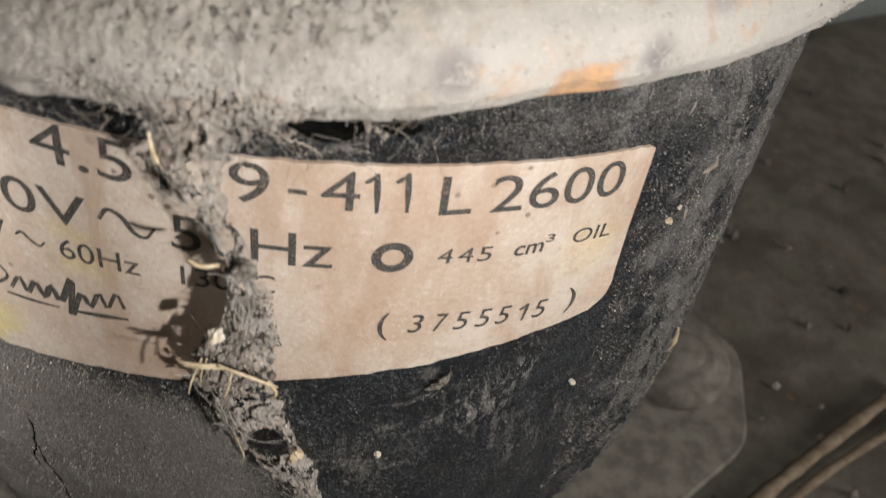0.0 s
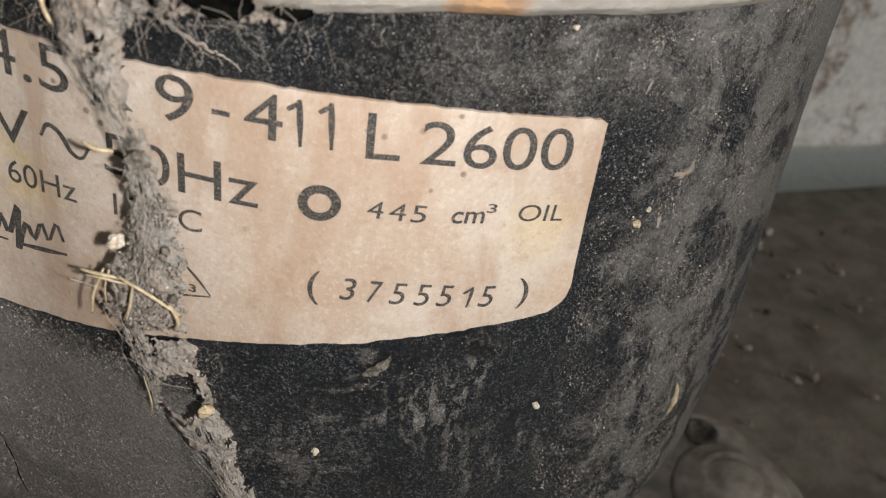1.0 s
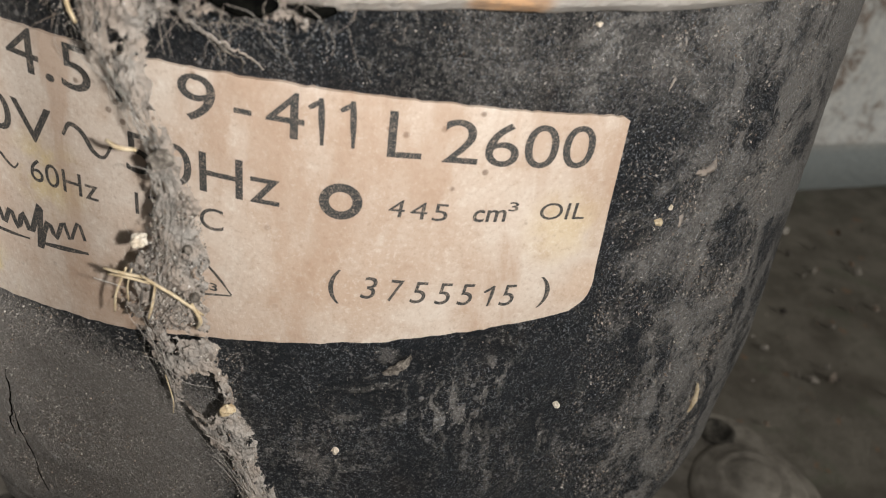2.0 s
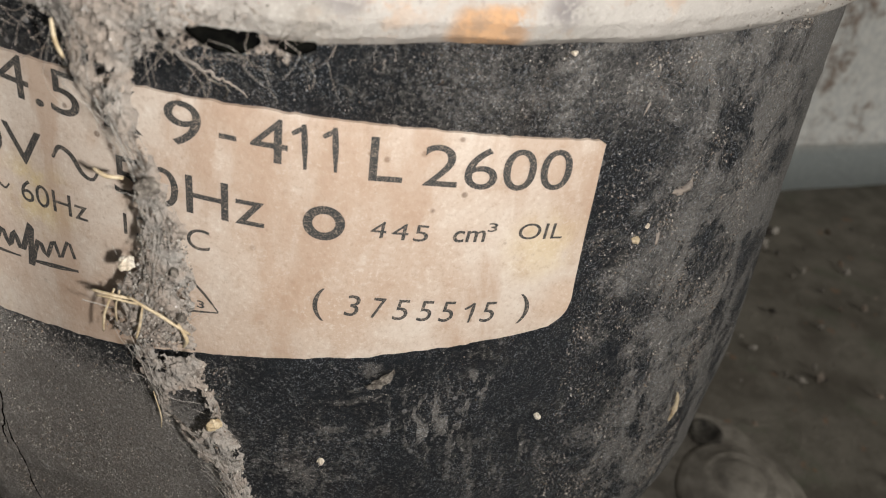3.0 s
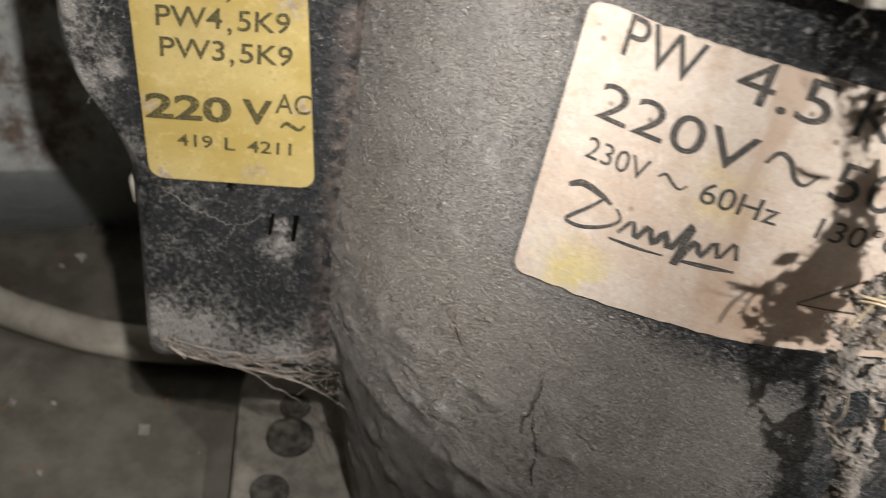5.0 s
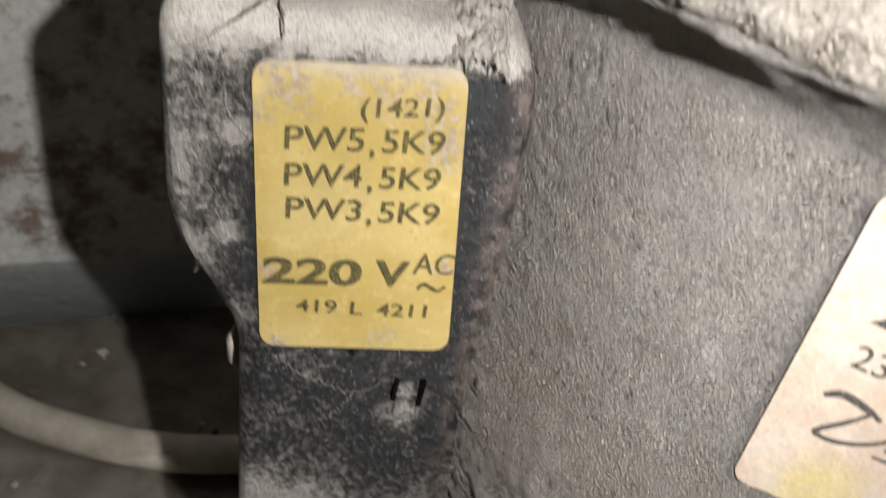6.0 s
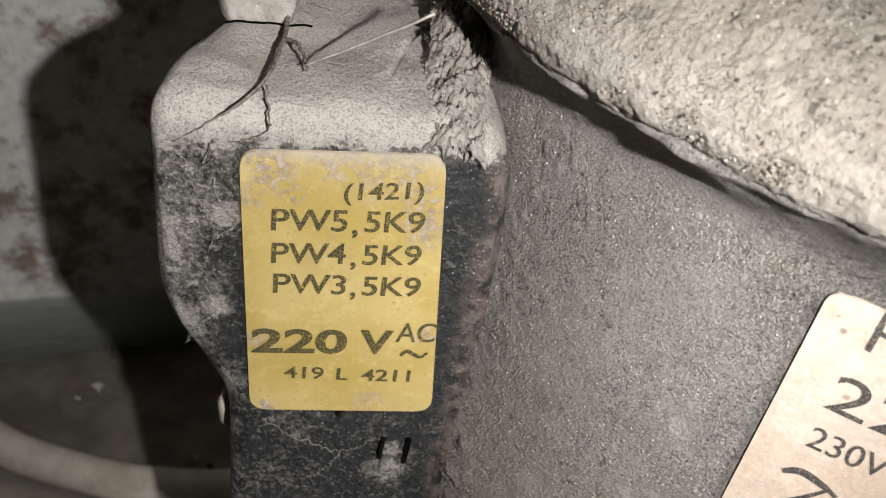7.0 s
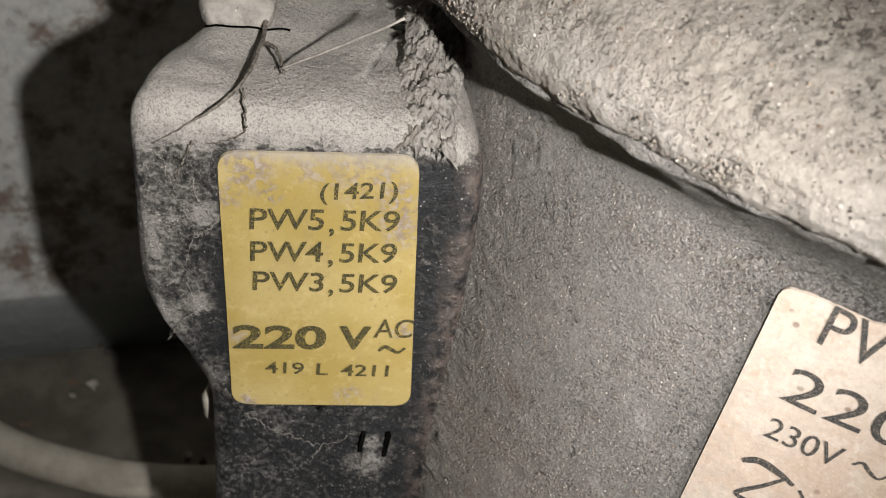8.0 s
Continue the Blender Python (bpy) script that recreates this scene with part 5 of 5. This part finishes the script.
def flap_mesh(off, seed, keep):
    nu, nz = 260, 80
    verts, faces = [], []
    for i in range(nz + 1):
        for j in range(nu + 1):
            u = -13.0 + 31.5 * j / nu
            top = 157.6 + 1.6 * math.exp(-((u - 1) / 5) ** 2) - 0.10 * max(0, u - 8)
            z = top + (flap_foot(u) - top) * i / nz
            fur = noise.fractal(Vector((u * 1.5 + seed, z * 1.1 + 0.4 * u, seed)), 0.65, 2.1, 4)
            verts.append(hang(u, z, off - 0.0020 * (i / nz) ** 2 - 0.0012 * max(0.0, (z - 156) / 3) - 0.0028 * max(0.0, min(1.0, (u - 5) / 14)) + 0.0007 * fur))
    for i in range(nz):
        for j in range(nu):
            u = -13.0 + 31.5 * j / nu
            top = 157.6 + 1.6 * math.exp(-((u - 1) / 5) ** 2) - 0.10 * max(0, u - 8)
            z = top + (flap_foot(u) - top) * i / nz
            wob = 0.6 * rough((u * 1.4, z * 1.4, 2.0), 1.0, 3)
            if any(((u - gu) / ru) ** 2 + ((z - gz) / rz) ** 2 < 1 + wob for gu, gz, ru, rz in RIM_HOLES):
                continue
            edge = 0.5 * max(0.0, abs(u - 2.5) / 15.5) ** 3 + 0.35 * (i / nz) ** 5
            if rough((u * 0.9 + seed, z * 0.7, seed), 1.0, 5) + edge < keep:
                a = i * (nu + 1) + j
                faces.append((a, a + 1, a + nu + 2, a + nu + 1))
    return mesh_of("dust_flap", verts, faces, FLUFF)


# black tubes paint the deep shade between rim and shell
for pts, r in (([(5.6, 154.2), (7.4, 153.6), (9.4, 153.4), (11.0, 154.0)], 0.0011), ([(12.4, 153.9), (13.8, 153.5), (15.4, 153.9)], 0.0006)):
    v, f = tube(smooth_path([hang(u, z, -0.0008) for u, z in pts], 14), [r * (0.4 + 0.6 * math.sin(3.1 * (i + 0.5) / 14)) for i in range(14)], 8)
    under(part("rim_shade", mesh_of("rim_shade", v, f, DARK), label="black tube painting the shade in the gap under the rim"))
under(part("dust_flap", flap_mesh(0.0006, 9.0, 0.34), label="tattered flap of matted dust"))
under(part("dust_flap", flap_mesh(-0.0004, 4.0, 0.22), label="tattered flap of matted dust"))

# loose chips stuck on the shell
rng = random.Random(33)
pts, radii = [], []


def grit(count, s0, s1, z0, z1, sizes, patch, lean=0.0):
    """Grains on the shell between two arcs and heights (mm), thicker where the noise is high."""
    made = 0
    while made < count:
        s, z = rng.uniform(s0, s1), rng.uniform(z0, z1)
        p = on_shell(s / 1000, z / 1000)
        if rough(p, patch, 4) < rng.uniform(-0.45, 0.5) + lean:
            continue
        top, low = label_edges(max(-38, min(46, s)))
        made += 1
        if -39.5 < s < 47.5 and low - 0.0008 < z / 1000 < top + 0.0008:
            continue
        pts.append(on_shell(s / 1000, z / 1000, 0.0002))
        radii.append(rng.choice(sizes) * rng.uniform(0.00007, 0.00013))


grit(30000, -86, -38, 66, 153, (0.5, 0.6, 0.75, 0.95, 1.25), 110, -0.3)
grit(7000, -44, 6, 62, 108, (0.5, 0.7, 0.9, 1.3), 90)
grit(9000, 48, 80, 66, 152, (0.4, 0.6, 0.9, 1.4), 160, 0.1)
grit(2600, 3, 50, 62, 114, (0.35, 0.5, 0.6, 1.0), 130, 0.15)
grit(2600, -36, 50, 142, 152, (0.35, 0.5, 0.6, 0.9), 130)
grit(500, 50, 80, 148, 152.5, (0.6, 0.9, 1.4), 120)
under(part("shell_grit", scatter("shell_grit", pts, radii, CRUMB, 6), label="crumbs stuck on the shell", kind="stuff"))
for s, z, r, mat in ((0.0455, 0.0985, 0.0006, PALE), (0.0172, 0.0935, 0.0006, PALE), (0.0560, 0.1270, 0.0005, PALE), (0.0405, 0.1502, 0.00045, PALE), (0.0545, 0.1252, 0.0007, STRAW)):
    bm = bmesh.new()
    bmesh.ops.create_icosphere(bm, subdivisions=2, radius=r * 0.75)
    for w in bm.verts:
        w.co *= 1 + 0.9 * rough(w.co + Vector((s, z, 0)), 1500, 3)
        w.co = w.co + on_shell(s, z, 0.0003)
    under(part("chip", bm_mesh("chip", bm, mat), label="small chip stuck on the shell"))

# a curled grey paint flake below the nameplate and a tan splinter on the shell's flank
verts = []
for side in (1, -1):
    for i in range(19):
        for j in range(9):
            f, g = i / 18, j / 4 - 1
            wide = 0.75 * math.sin(math.pi * min(0.97, max(0.03, f))) ** 0.6 * (1 + 0.5 * rough((f * 3, g, 1.0), 1.0, 3))
            s, z = 22.2 + 3.2 * f - 0.55 * g * wide, 107.0 + 2.6 * f + 0.8 * g * wide
            lift = 0.25 + 0.55 * math.sin(math.pi * f) + 0.35 * g * g + 0.25 * rough((s, z, 0), 1.6, 3) + 0.05 * side
            verts.append(on_shell(s / 1000, z / 1000, lift / 1000))
faces = grid_faces(19, 9) + [tuple(reversed(q)) for q in grid_faces(19, 9, False, 171)]
under(part("flake", mesh_of("flake", verts, faces, HAIR), label="curled grey paint flake"))
for name, lab, mat, pts, w in (("splinter", "short tan wood splinter", STRAW, [(74.6, 83.5, 0.4), (74.9, 85.5, 0.6), (75.0, 87.5, 0.6), (74.7, 89.5, 0.4)], 0.4),):
    path = smooth_path([on_shell(s / 1000, z / 1000, o / 1000) for s, z, o in pts], 16)
    v, f = tube(path, [0.001 * w * (0.35 + 0.65 * math.sin(3.1 * (i + 0.5) / 16)) * (1 + 0.5 * rough(p, 900, 2)) for i, p in enumerate(path)], 7)
    under(part(name, mesh_of(name, v, f, mat, False), label=lab))

# hardened drips and ridges of dust on the shell's flank
for pts, w in (([(54.0, 124.5), (56.0, 126.8), (58.5, 130.0), (61.0, 131.0), (63.5, 132.6), (66.5, 134.4)], 0.8), ([(62.6, 102.0), (62.2, 97.0), (62.6, 92.0), (63.4, 86.0), (64.6, 80.5)], 0.55), ([(51.6, 150.0), (51.8, 146.0), (51.2, 141.0)], 0.4), ([(58.5, 126.0), (58.0, 122.0), (58.4, 116.0)], 0.5)):
    path = smooth_path([on_shell(s / 1000, z / 1000, 0.0) for s, z in pts], 60)
    path = [p + Vector((0.0006 * rough(p, 420, 3), 0, 0.0008 * rough(p + Vector((1, 0, 0)), 420, 3))) for p in path]
    v, f = tube(path, [0.0006 * w * max(0.1, 0.5 + 1.3 * rough(p, 330, 4)) * min(1.0, 6 * min(i + 0.3, 59.3 - i) / 60) for i, p in enumerate(path)], 9)
    v = [p + Vector((0, -0.0003 * rough(p, 1400, 3), 0.0003 * rough(p, 1700, 3))) for p in v]
    under(part("dust_ridge", mesh_of("dust_ridge", v, f, FLUFF), label="hardened ridge of pale dust"))

# cracks in the dust crust, and a root fibre fallen from the rim
for pts, r in (([(-29.6, 90.3), (-29.2, 86.5), (-29.4, 83.5), (-30.2, 79.8), (-29.9, 77.4)], 0.00030), ([(-29.2, 83.0), (-28.4, 79.5), (-27.0, 74.9), (-26.6, 70.4), (-25.6, 66.3)], 0.00026), ([(-44.8, 89.4), (-43.6, 87.8), (-42.4, 86.4)], 0.00024), ([(-13.0, 73.3), (-12.2, 70.4), (-11.1, 67.5)], 0.0003), ([(-67.0, 136.4), (-66.4, 135.0), (-65.8, 133.2)], 0.00009), ([(-60.0, 109.4), (-60.6, 107.8), (-60.2, 106.2)], 0.00009), ([(-72.2, 133.0), (-72.5, 131.4), (-71.8, 129.6)], 0.00009)):
    path = smooth_path([on_shell(s / 1000, z / 1000, 0.0002) for s, z in pts], 22)
    path = [p + Vector((0.0003 * rough(p, 900, 2), 0, 0.0003 * rough(p + Vector((1, 0, 0)), 900, 2))) for p in path]
    v, f = tube(path, [r * 0.42 * (0.35 + 0.65 * math.sin(3.1 * (i + 0.5) / 22)) * (1 + 0.6 * rough(p, 700, 2)) for i, p in enumerate(path)], 6)
    under(part("crack", mesh_of("crack", v, f, DARK), label="dark crack in the dust crust"))
thread("root_thread", "thin dusty root fibre hanging from the rim onto the nameplate", [on_shell(s / 1000, z / 1000, o) for s, z, o in ((-0.4, 151.5, 0.004), (1.4, 148.1, 0.0022), (3.2, 146.7, 0.0014), (5.3, 145.6, 0.0010), (7.0, 144.9, 0.0009), (8.2, 144.0, 0.0009))], 0.00032, 0.00008, FLUFF, 30, 0.00012, 8)
thread("root_thread", "thin dusty root fibre hanging from the rim onto the nameplate", [on_shell(s / 1000, z / 1000, o) for s, z, o in ((3.0, 146.6, 0.0010), (4.6, 145.2, 0.0008), (6.2, 144.4, 0.0008), (6.0, 143.4, 0.0008))], 0.00016, 0.00006, HAIR, 20, 0.00010, 9)
# web threads that sag from the box's foot
for pts, r in (([(-0.113, 0.0935, 0.0500), (-0.102, 0.097, 0.0440), (-0.090, 0.102, 0.0330), (-0.083, 0.110, 0.0180), (-0.080, 0.116, -0.004)], 0.00035), ([(-0.108, 0.0945, 0.0490), (-0.096, 0.099, 0.0450), (-0.082, 0.1005, 0.0470)], 0.00022), ([(-0.087, 0.104, 0.0300), (-0.080, 0.104, 0.0380), (-0.076, 0.1015, 0.0480)], 0.00018)):
    thread("web_thread", "sagging grey web thread below the starter box", pts, r * 0.5, r * 0.3, FLUFF, 26, 0.00025, int(r * 1e6))

# a thin torn web draped from the box's foot to the shell
hem = smooth_path([on_box(u / 1000, w / 1000, o / 1000) for u, w, o in ((-14.5, -55.5, 0.5), (-9.0, -58.8, 0.6), (1.0, -60.5, 0.4), (10.5, -63.5, 0.0), (17.0, -68.0, -1.0), (22.5, -75.0, -3.0), (27.0, -84.0, -7.0))], 91)
edge = smooth_path([on_box(u / 1000, w / 1000, o / 1000) for u, w, o in ((-15.0, -53.0, 0.3), (-9.0, -55.5, 0.4), (1.0, -57.0, 0.4), (11.0, -56.5, 0.3), (17.5, -54.0, 0.0), (22.0, -56.0, -1.5), (27.5, -66.0, -5.0))], 91)
rng = random.Random(17)
pile = Pile()
for k in range(150):
    i = rng.randrange(0, 91)
    n, f0 = min(90, max(0, i + rng.randrange(-16, 17))), rng.random()
    f1 = min(1.0, max(0.0, f0 + rng.gauss(0, 0.5)))
    a, b = edge[i].lerp(hem[i], f0), edge[n].lerp(hem[n], f1)
    sag = Vector((0, 0, -rng.uniform(0.0, 0.0012))) + BN * rng.uniform(-0.0008, 0.0008)
    pile.add(*tube(smooth_path([a, a.lerp(b, 0.5) + sag, b], 9), rng.uniform(0.00003, 0.00009), 4))
for a, r in ((hem, 0.00016), (edge, 0.00010)):
    path = [p + Vector((0.0002 * rough(p, 500, 3), 0, 0.0004 * rough(p, 420, 3))) for p in a]
    pile.add(*tube(path, [r * max(0.3, 1 + 1.6 * rough(p, 380, 3)) for p in path], 6))
thing("web_sheet", "torn grey cobweb sheet hanging from the starter box's foot", "cobweb", pile.mesh("web_sheet", FLUFF, True))

# ---- mounting feet ----


def plate(name, outline, z0, z1, material, rad=0.008):
    loop = rounded(outline, [rad] * len(outline), 7)
    bm = bmesh.new()
    lo = [bm.verts.new((p.x, p.y, z0)) for p in loop]
    hi = [bm.verts.new((p.x, p.y, z1 - 0.0006)) for p in loop]
    mid = sum(loop, Vector((0, 0))) / len(loop)
    up = [bm.verts.new((*(p + (mid - p).normalized() * 0.0008), z1)) for p in loop]
    n = len(loop)
    bm.faces.new(up)
    bm.faces.new(list(reversed(lo)))
    for a, b in ((lo, hi), (hi, up)):
        for i in range(n):
            bm.faces.new((a[i], a[(i + 1) % n], b[(i + 1) % n], b[i]))
    return bm_mesh(name, bm, material)


def lathe(name, profile, at, material, n=32):
    verts = [(at[0] + r * math.cos(2 * math.pi * k / n), at[1] + r * math.sin(2 * math.pi * k / n), at[2] + z) for r, z in profile for k in range(n)]
    faces = grid_faces(len(profile), n, True)
    m = len(verts)
    faces.append(tuple(range(m - n, m)))
    return mesh_of(name, verts, faces, material)


FZ = -0.05
GROMMET = [(0.0105, 0.0), (0.0115, 0.002), (0.0115, 0.006), (0.0100, 0.008), (0.0085, 0.0075), (0.0080, 0.0090), (0.0064, 0.0105), (0.0054, 0.0095), (0.0046, 0.0110), (0.0030, 0.0118), (0.0004, 0.0118)]
left_foot = under(part("mounting_foot", plate("mounting_foot", [(-0.117, 0.175), (-0.1175, 0.155), (-0.1015, 0.100), (-0.092, 0.074), (-0.040, 0.085), (-0.045, 0.180)], -0.0335, -0.0300, STEEL), label="grey steel mounting foot under dust"))
# dark discs stand in for the shaded holes in this plate
for x, y, r in ((-0.0965, 0.1385, 0.60), (-0.0960, 0.1190, 0.46), (-0.0985, 0.1500, 0.40)):
    me = lathe("foot_disc", [(a * r, b * 0.28) for a, b in GROMMET[:5]] + [(0.0060 * r, 0.0012), (0.0002, 0.0010)], (x, y, -0.0302), RUBBER)
    part("foot_disc", me, left_foot, "dark disc set in the foot")
right_foot = under(part("mounting_foot", plate("mounting_foot", [(0.030, 0.215), (0.110, 0.215), (0.134, 0.190), (0.128, 0.152), (0.100, 0.128), (0.040, 0.110)], -0.0335, -0.0300, STEEL), label="grey steel mounting foot under dust"))
part("rubber_grommet", lathe("rubber_grommet", [(a * 1.55, b * 1.1) for a, b in GROMMET], (0.1075, 0.1790, -0.0302), STEEL), right_foot, "dusty ringed rubber grommet")
part("foot_disc", lathe("foot_disc", [(a * 0.5, b * 0.3) for a, b in GROMMET[:5]] + [(0.003, 0.001), (0.0002, 0.001)], (0.1010, 0.2050, -0.0302), RUBBER), right_foot, "dark disc set in the foot")
for x, y in ((-0.096, 0.168), (0.1075, 0.1790), (-0.060, 0.095), (0.055, 0.130)):
    under(part("foot_leg", lathe("foot_leg", [(0.009, 0.0), (0.010, 0.002), (0.008, 0.009), (0.010, 0.0160), (0.0004, 0.0165)], (x, y, FZ), RUBBER), label="black rubber foot"))

# ---- hose, sticks, floor and wall ----
v, f = tube(smooth_path([(-0.330, 0.249, FZ + 0.0062), (-0.262, 0.201, FZ + 0.0062), (-0.222, 0.1785, FZ + 0.0062), (-0.190, 0.1720, FZ + 0.0062), (-0.158, 0.1730, FZ + 0.0062), (-0.125, 0.183, FZ + 0.0062), (-0.09, 0.203, FZ + 0.0062)], 60), 0.0060, 18)
thing("hose", "grimy cream plastic hose lying curved on the floor", "hose", mesh_of("hose", v, f, HOSE))
for pts, r in (([(0.118, 0.128, FZ + 0.003), (0.150, 0.1535, FZ + 0.0032), (0.205, 0.195, FZ + 0.003)], 0.0028), ([(0.124, 0.123, FZ + 0.0022), (0.160, 0.153, FZ + 0.0024), (0.222, 0.193, FZ + 0.0022)], 0.0020)):
    path = [p + Vector((0, 0, 0.0004 * rough(p, 60, 2))) for p in smooth_path(pts, 30)]
    v, f = tube(path, [r * (0.8 + 0.25 * rough(p, 90, 2)) for p in path], 9)
    thing("stick", "weathered tan wooden stick lying on the floor", "stick", mesh_of("stick", v, f, WOOD), group="sticks on the floor")
rng = random.Random(9)
pile = Pile()
for _ in range(500):
    pile.crumb((rng.uniform(-0.32, 0.32), rng.uniform(0.0, 0.40), FZ + 0.0008), rng.uniform(0.0006, 0.0028), rng)
thing("floor_grit", "scattered grey grit and crumbs on the floor", "grit", pile.mesh("floor_grit", CRUMB), kind="stuff")


def ground():
    verts, n = [], 110
    for i in range(n + 1):
        for j in range(n + 1):
            x, y = -1.6 + 3.2 * j / n, -1.6 + 3.2 * i / n
            x, y = x * abs(x / 1.6) ** 0.8, y * abs(y / 1.6) ** 0.8 + 0.2
            verts.append((x, y, FZ - 0.0008 + 0.0008 * rough((x, y, 0), 40, 3)))
    return mesh_of("floor", verts, grid_faces(n + 1, n + 1), FLOOR)


tagged(new("floor", ground()), "dusty grey-brown floor with stains", "floor", kind="structure")
WA = radians(26.5)
WD = Vector((math.cos(WA), math.sin(WA), 0))
WN = Vector((math.sin(WA), -math.cos(WA), 0))
W0 = Vector((-0.225, 0.2225, 0))


def wall_mesh():
    """A wall sheet with thickness and a rolled seam near its foot."""
    prof = [(0.0, FZ - 0.004), (0.0, -0.0240), (0.0016, -0.0225), (0.0018, -0.0205), (0.0004, -0.0190), (0.0, 0.02), (0.0, 0.10), (0.0, 0.30), (0.0, 0.9), (-0.02, 0.9), (-0.02, FZ - 0.004)]
    n = 80
    verts = []
    for off, z in prof:
        for j in range(n + 1):
            s = -1.3 + 2.9 * j / n
            p = W0 + WD * s + WN * off
            verts.append((p.x, p.y, z) if off < 0 else tuple(Vector((p.x, p.y, z)) + WN * 0.0012 * rough((s, z, 0), 18, 2)))
    faces = grid_faces(len(prof), n + 1)
    last = (len(prof) - 1) * (n + 1)
    faces += [(last + j, last + j + 1, j + 1, j) for j in range(n)]
    return mesh_of("wall_back", verts, faces, WALL)


tagged(new("wall_back", wall_mesh()), "white enamelled metal back wall speckled with rust", "wall", kind="structure")


def block_slab(name, p0, p1, z0, z1, thick):
    """A plain light-blocking slab between two plan points."""
    d = (Vector(p1) - Vector(p0)).normalized()
    s = Vector((-d.y, d.x)) * thick
    bm = bmesh.new()
    ring = [Vector(p0), Vector(p1), Vector(p1) + s, Vector(p0) + s]
    lo = [bm.verts.new((q.x, q.y, z0)) for q in ring]
    hi = [bm.verts.new((q.x, q.y, z1)) for q in ring]
    bm.faces.new(lo)
    bm.faces.new(hi)
    for i in range(4):
        bm.faces.new((lo[i], lo[(i + 1) % 4], hi[(i + 1) % 4], hi[i]))
    return bm_mesh(name, bm, BLOCK_DARK)


# two unseen slabs, added to keep ambient light off the left side
tagged(new("blocker_left", block_slab("blocker_left", (-0.46, -0.70), (-0.46, 0.12), FZ - 0.004, 0.55, 0.02)), "unseen dark slab added on the left to block light", "wall", kind="structure")
tagged(new("ceiling", block_slab("ceiling", (-0.48, -0.70), (0.10, -0.70), 0.55, 0.57, 0.98)), "unseen dark slab added overhead to block light", "ceiling", kind="structure")
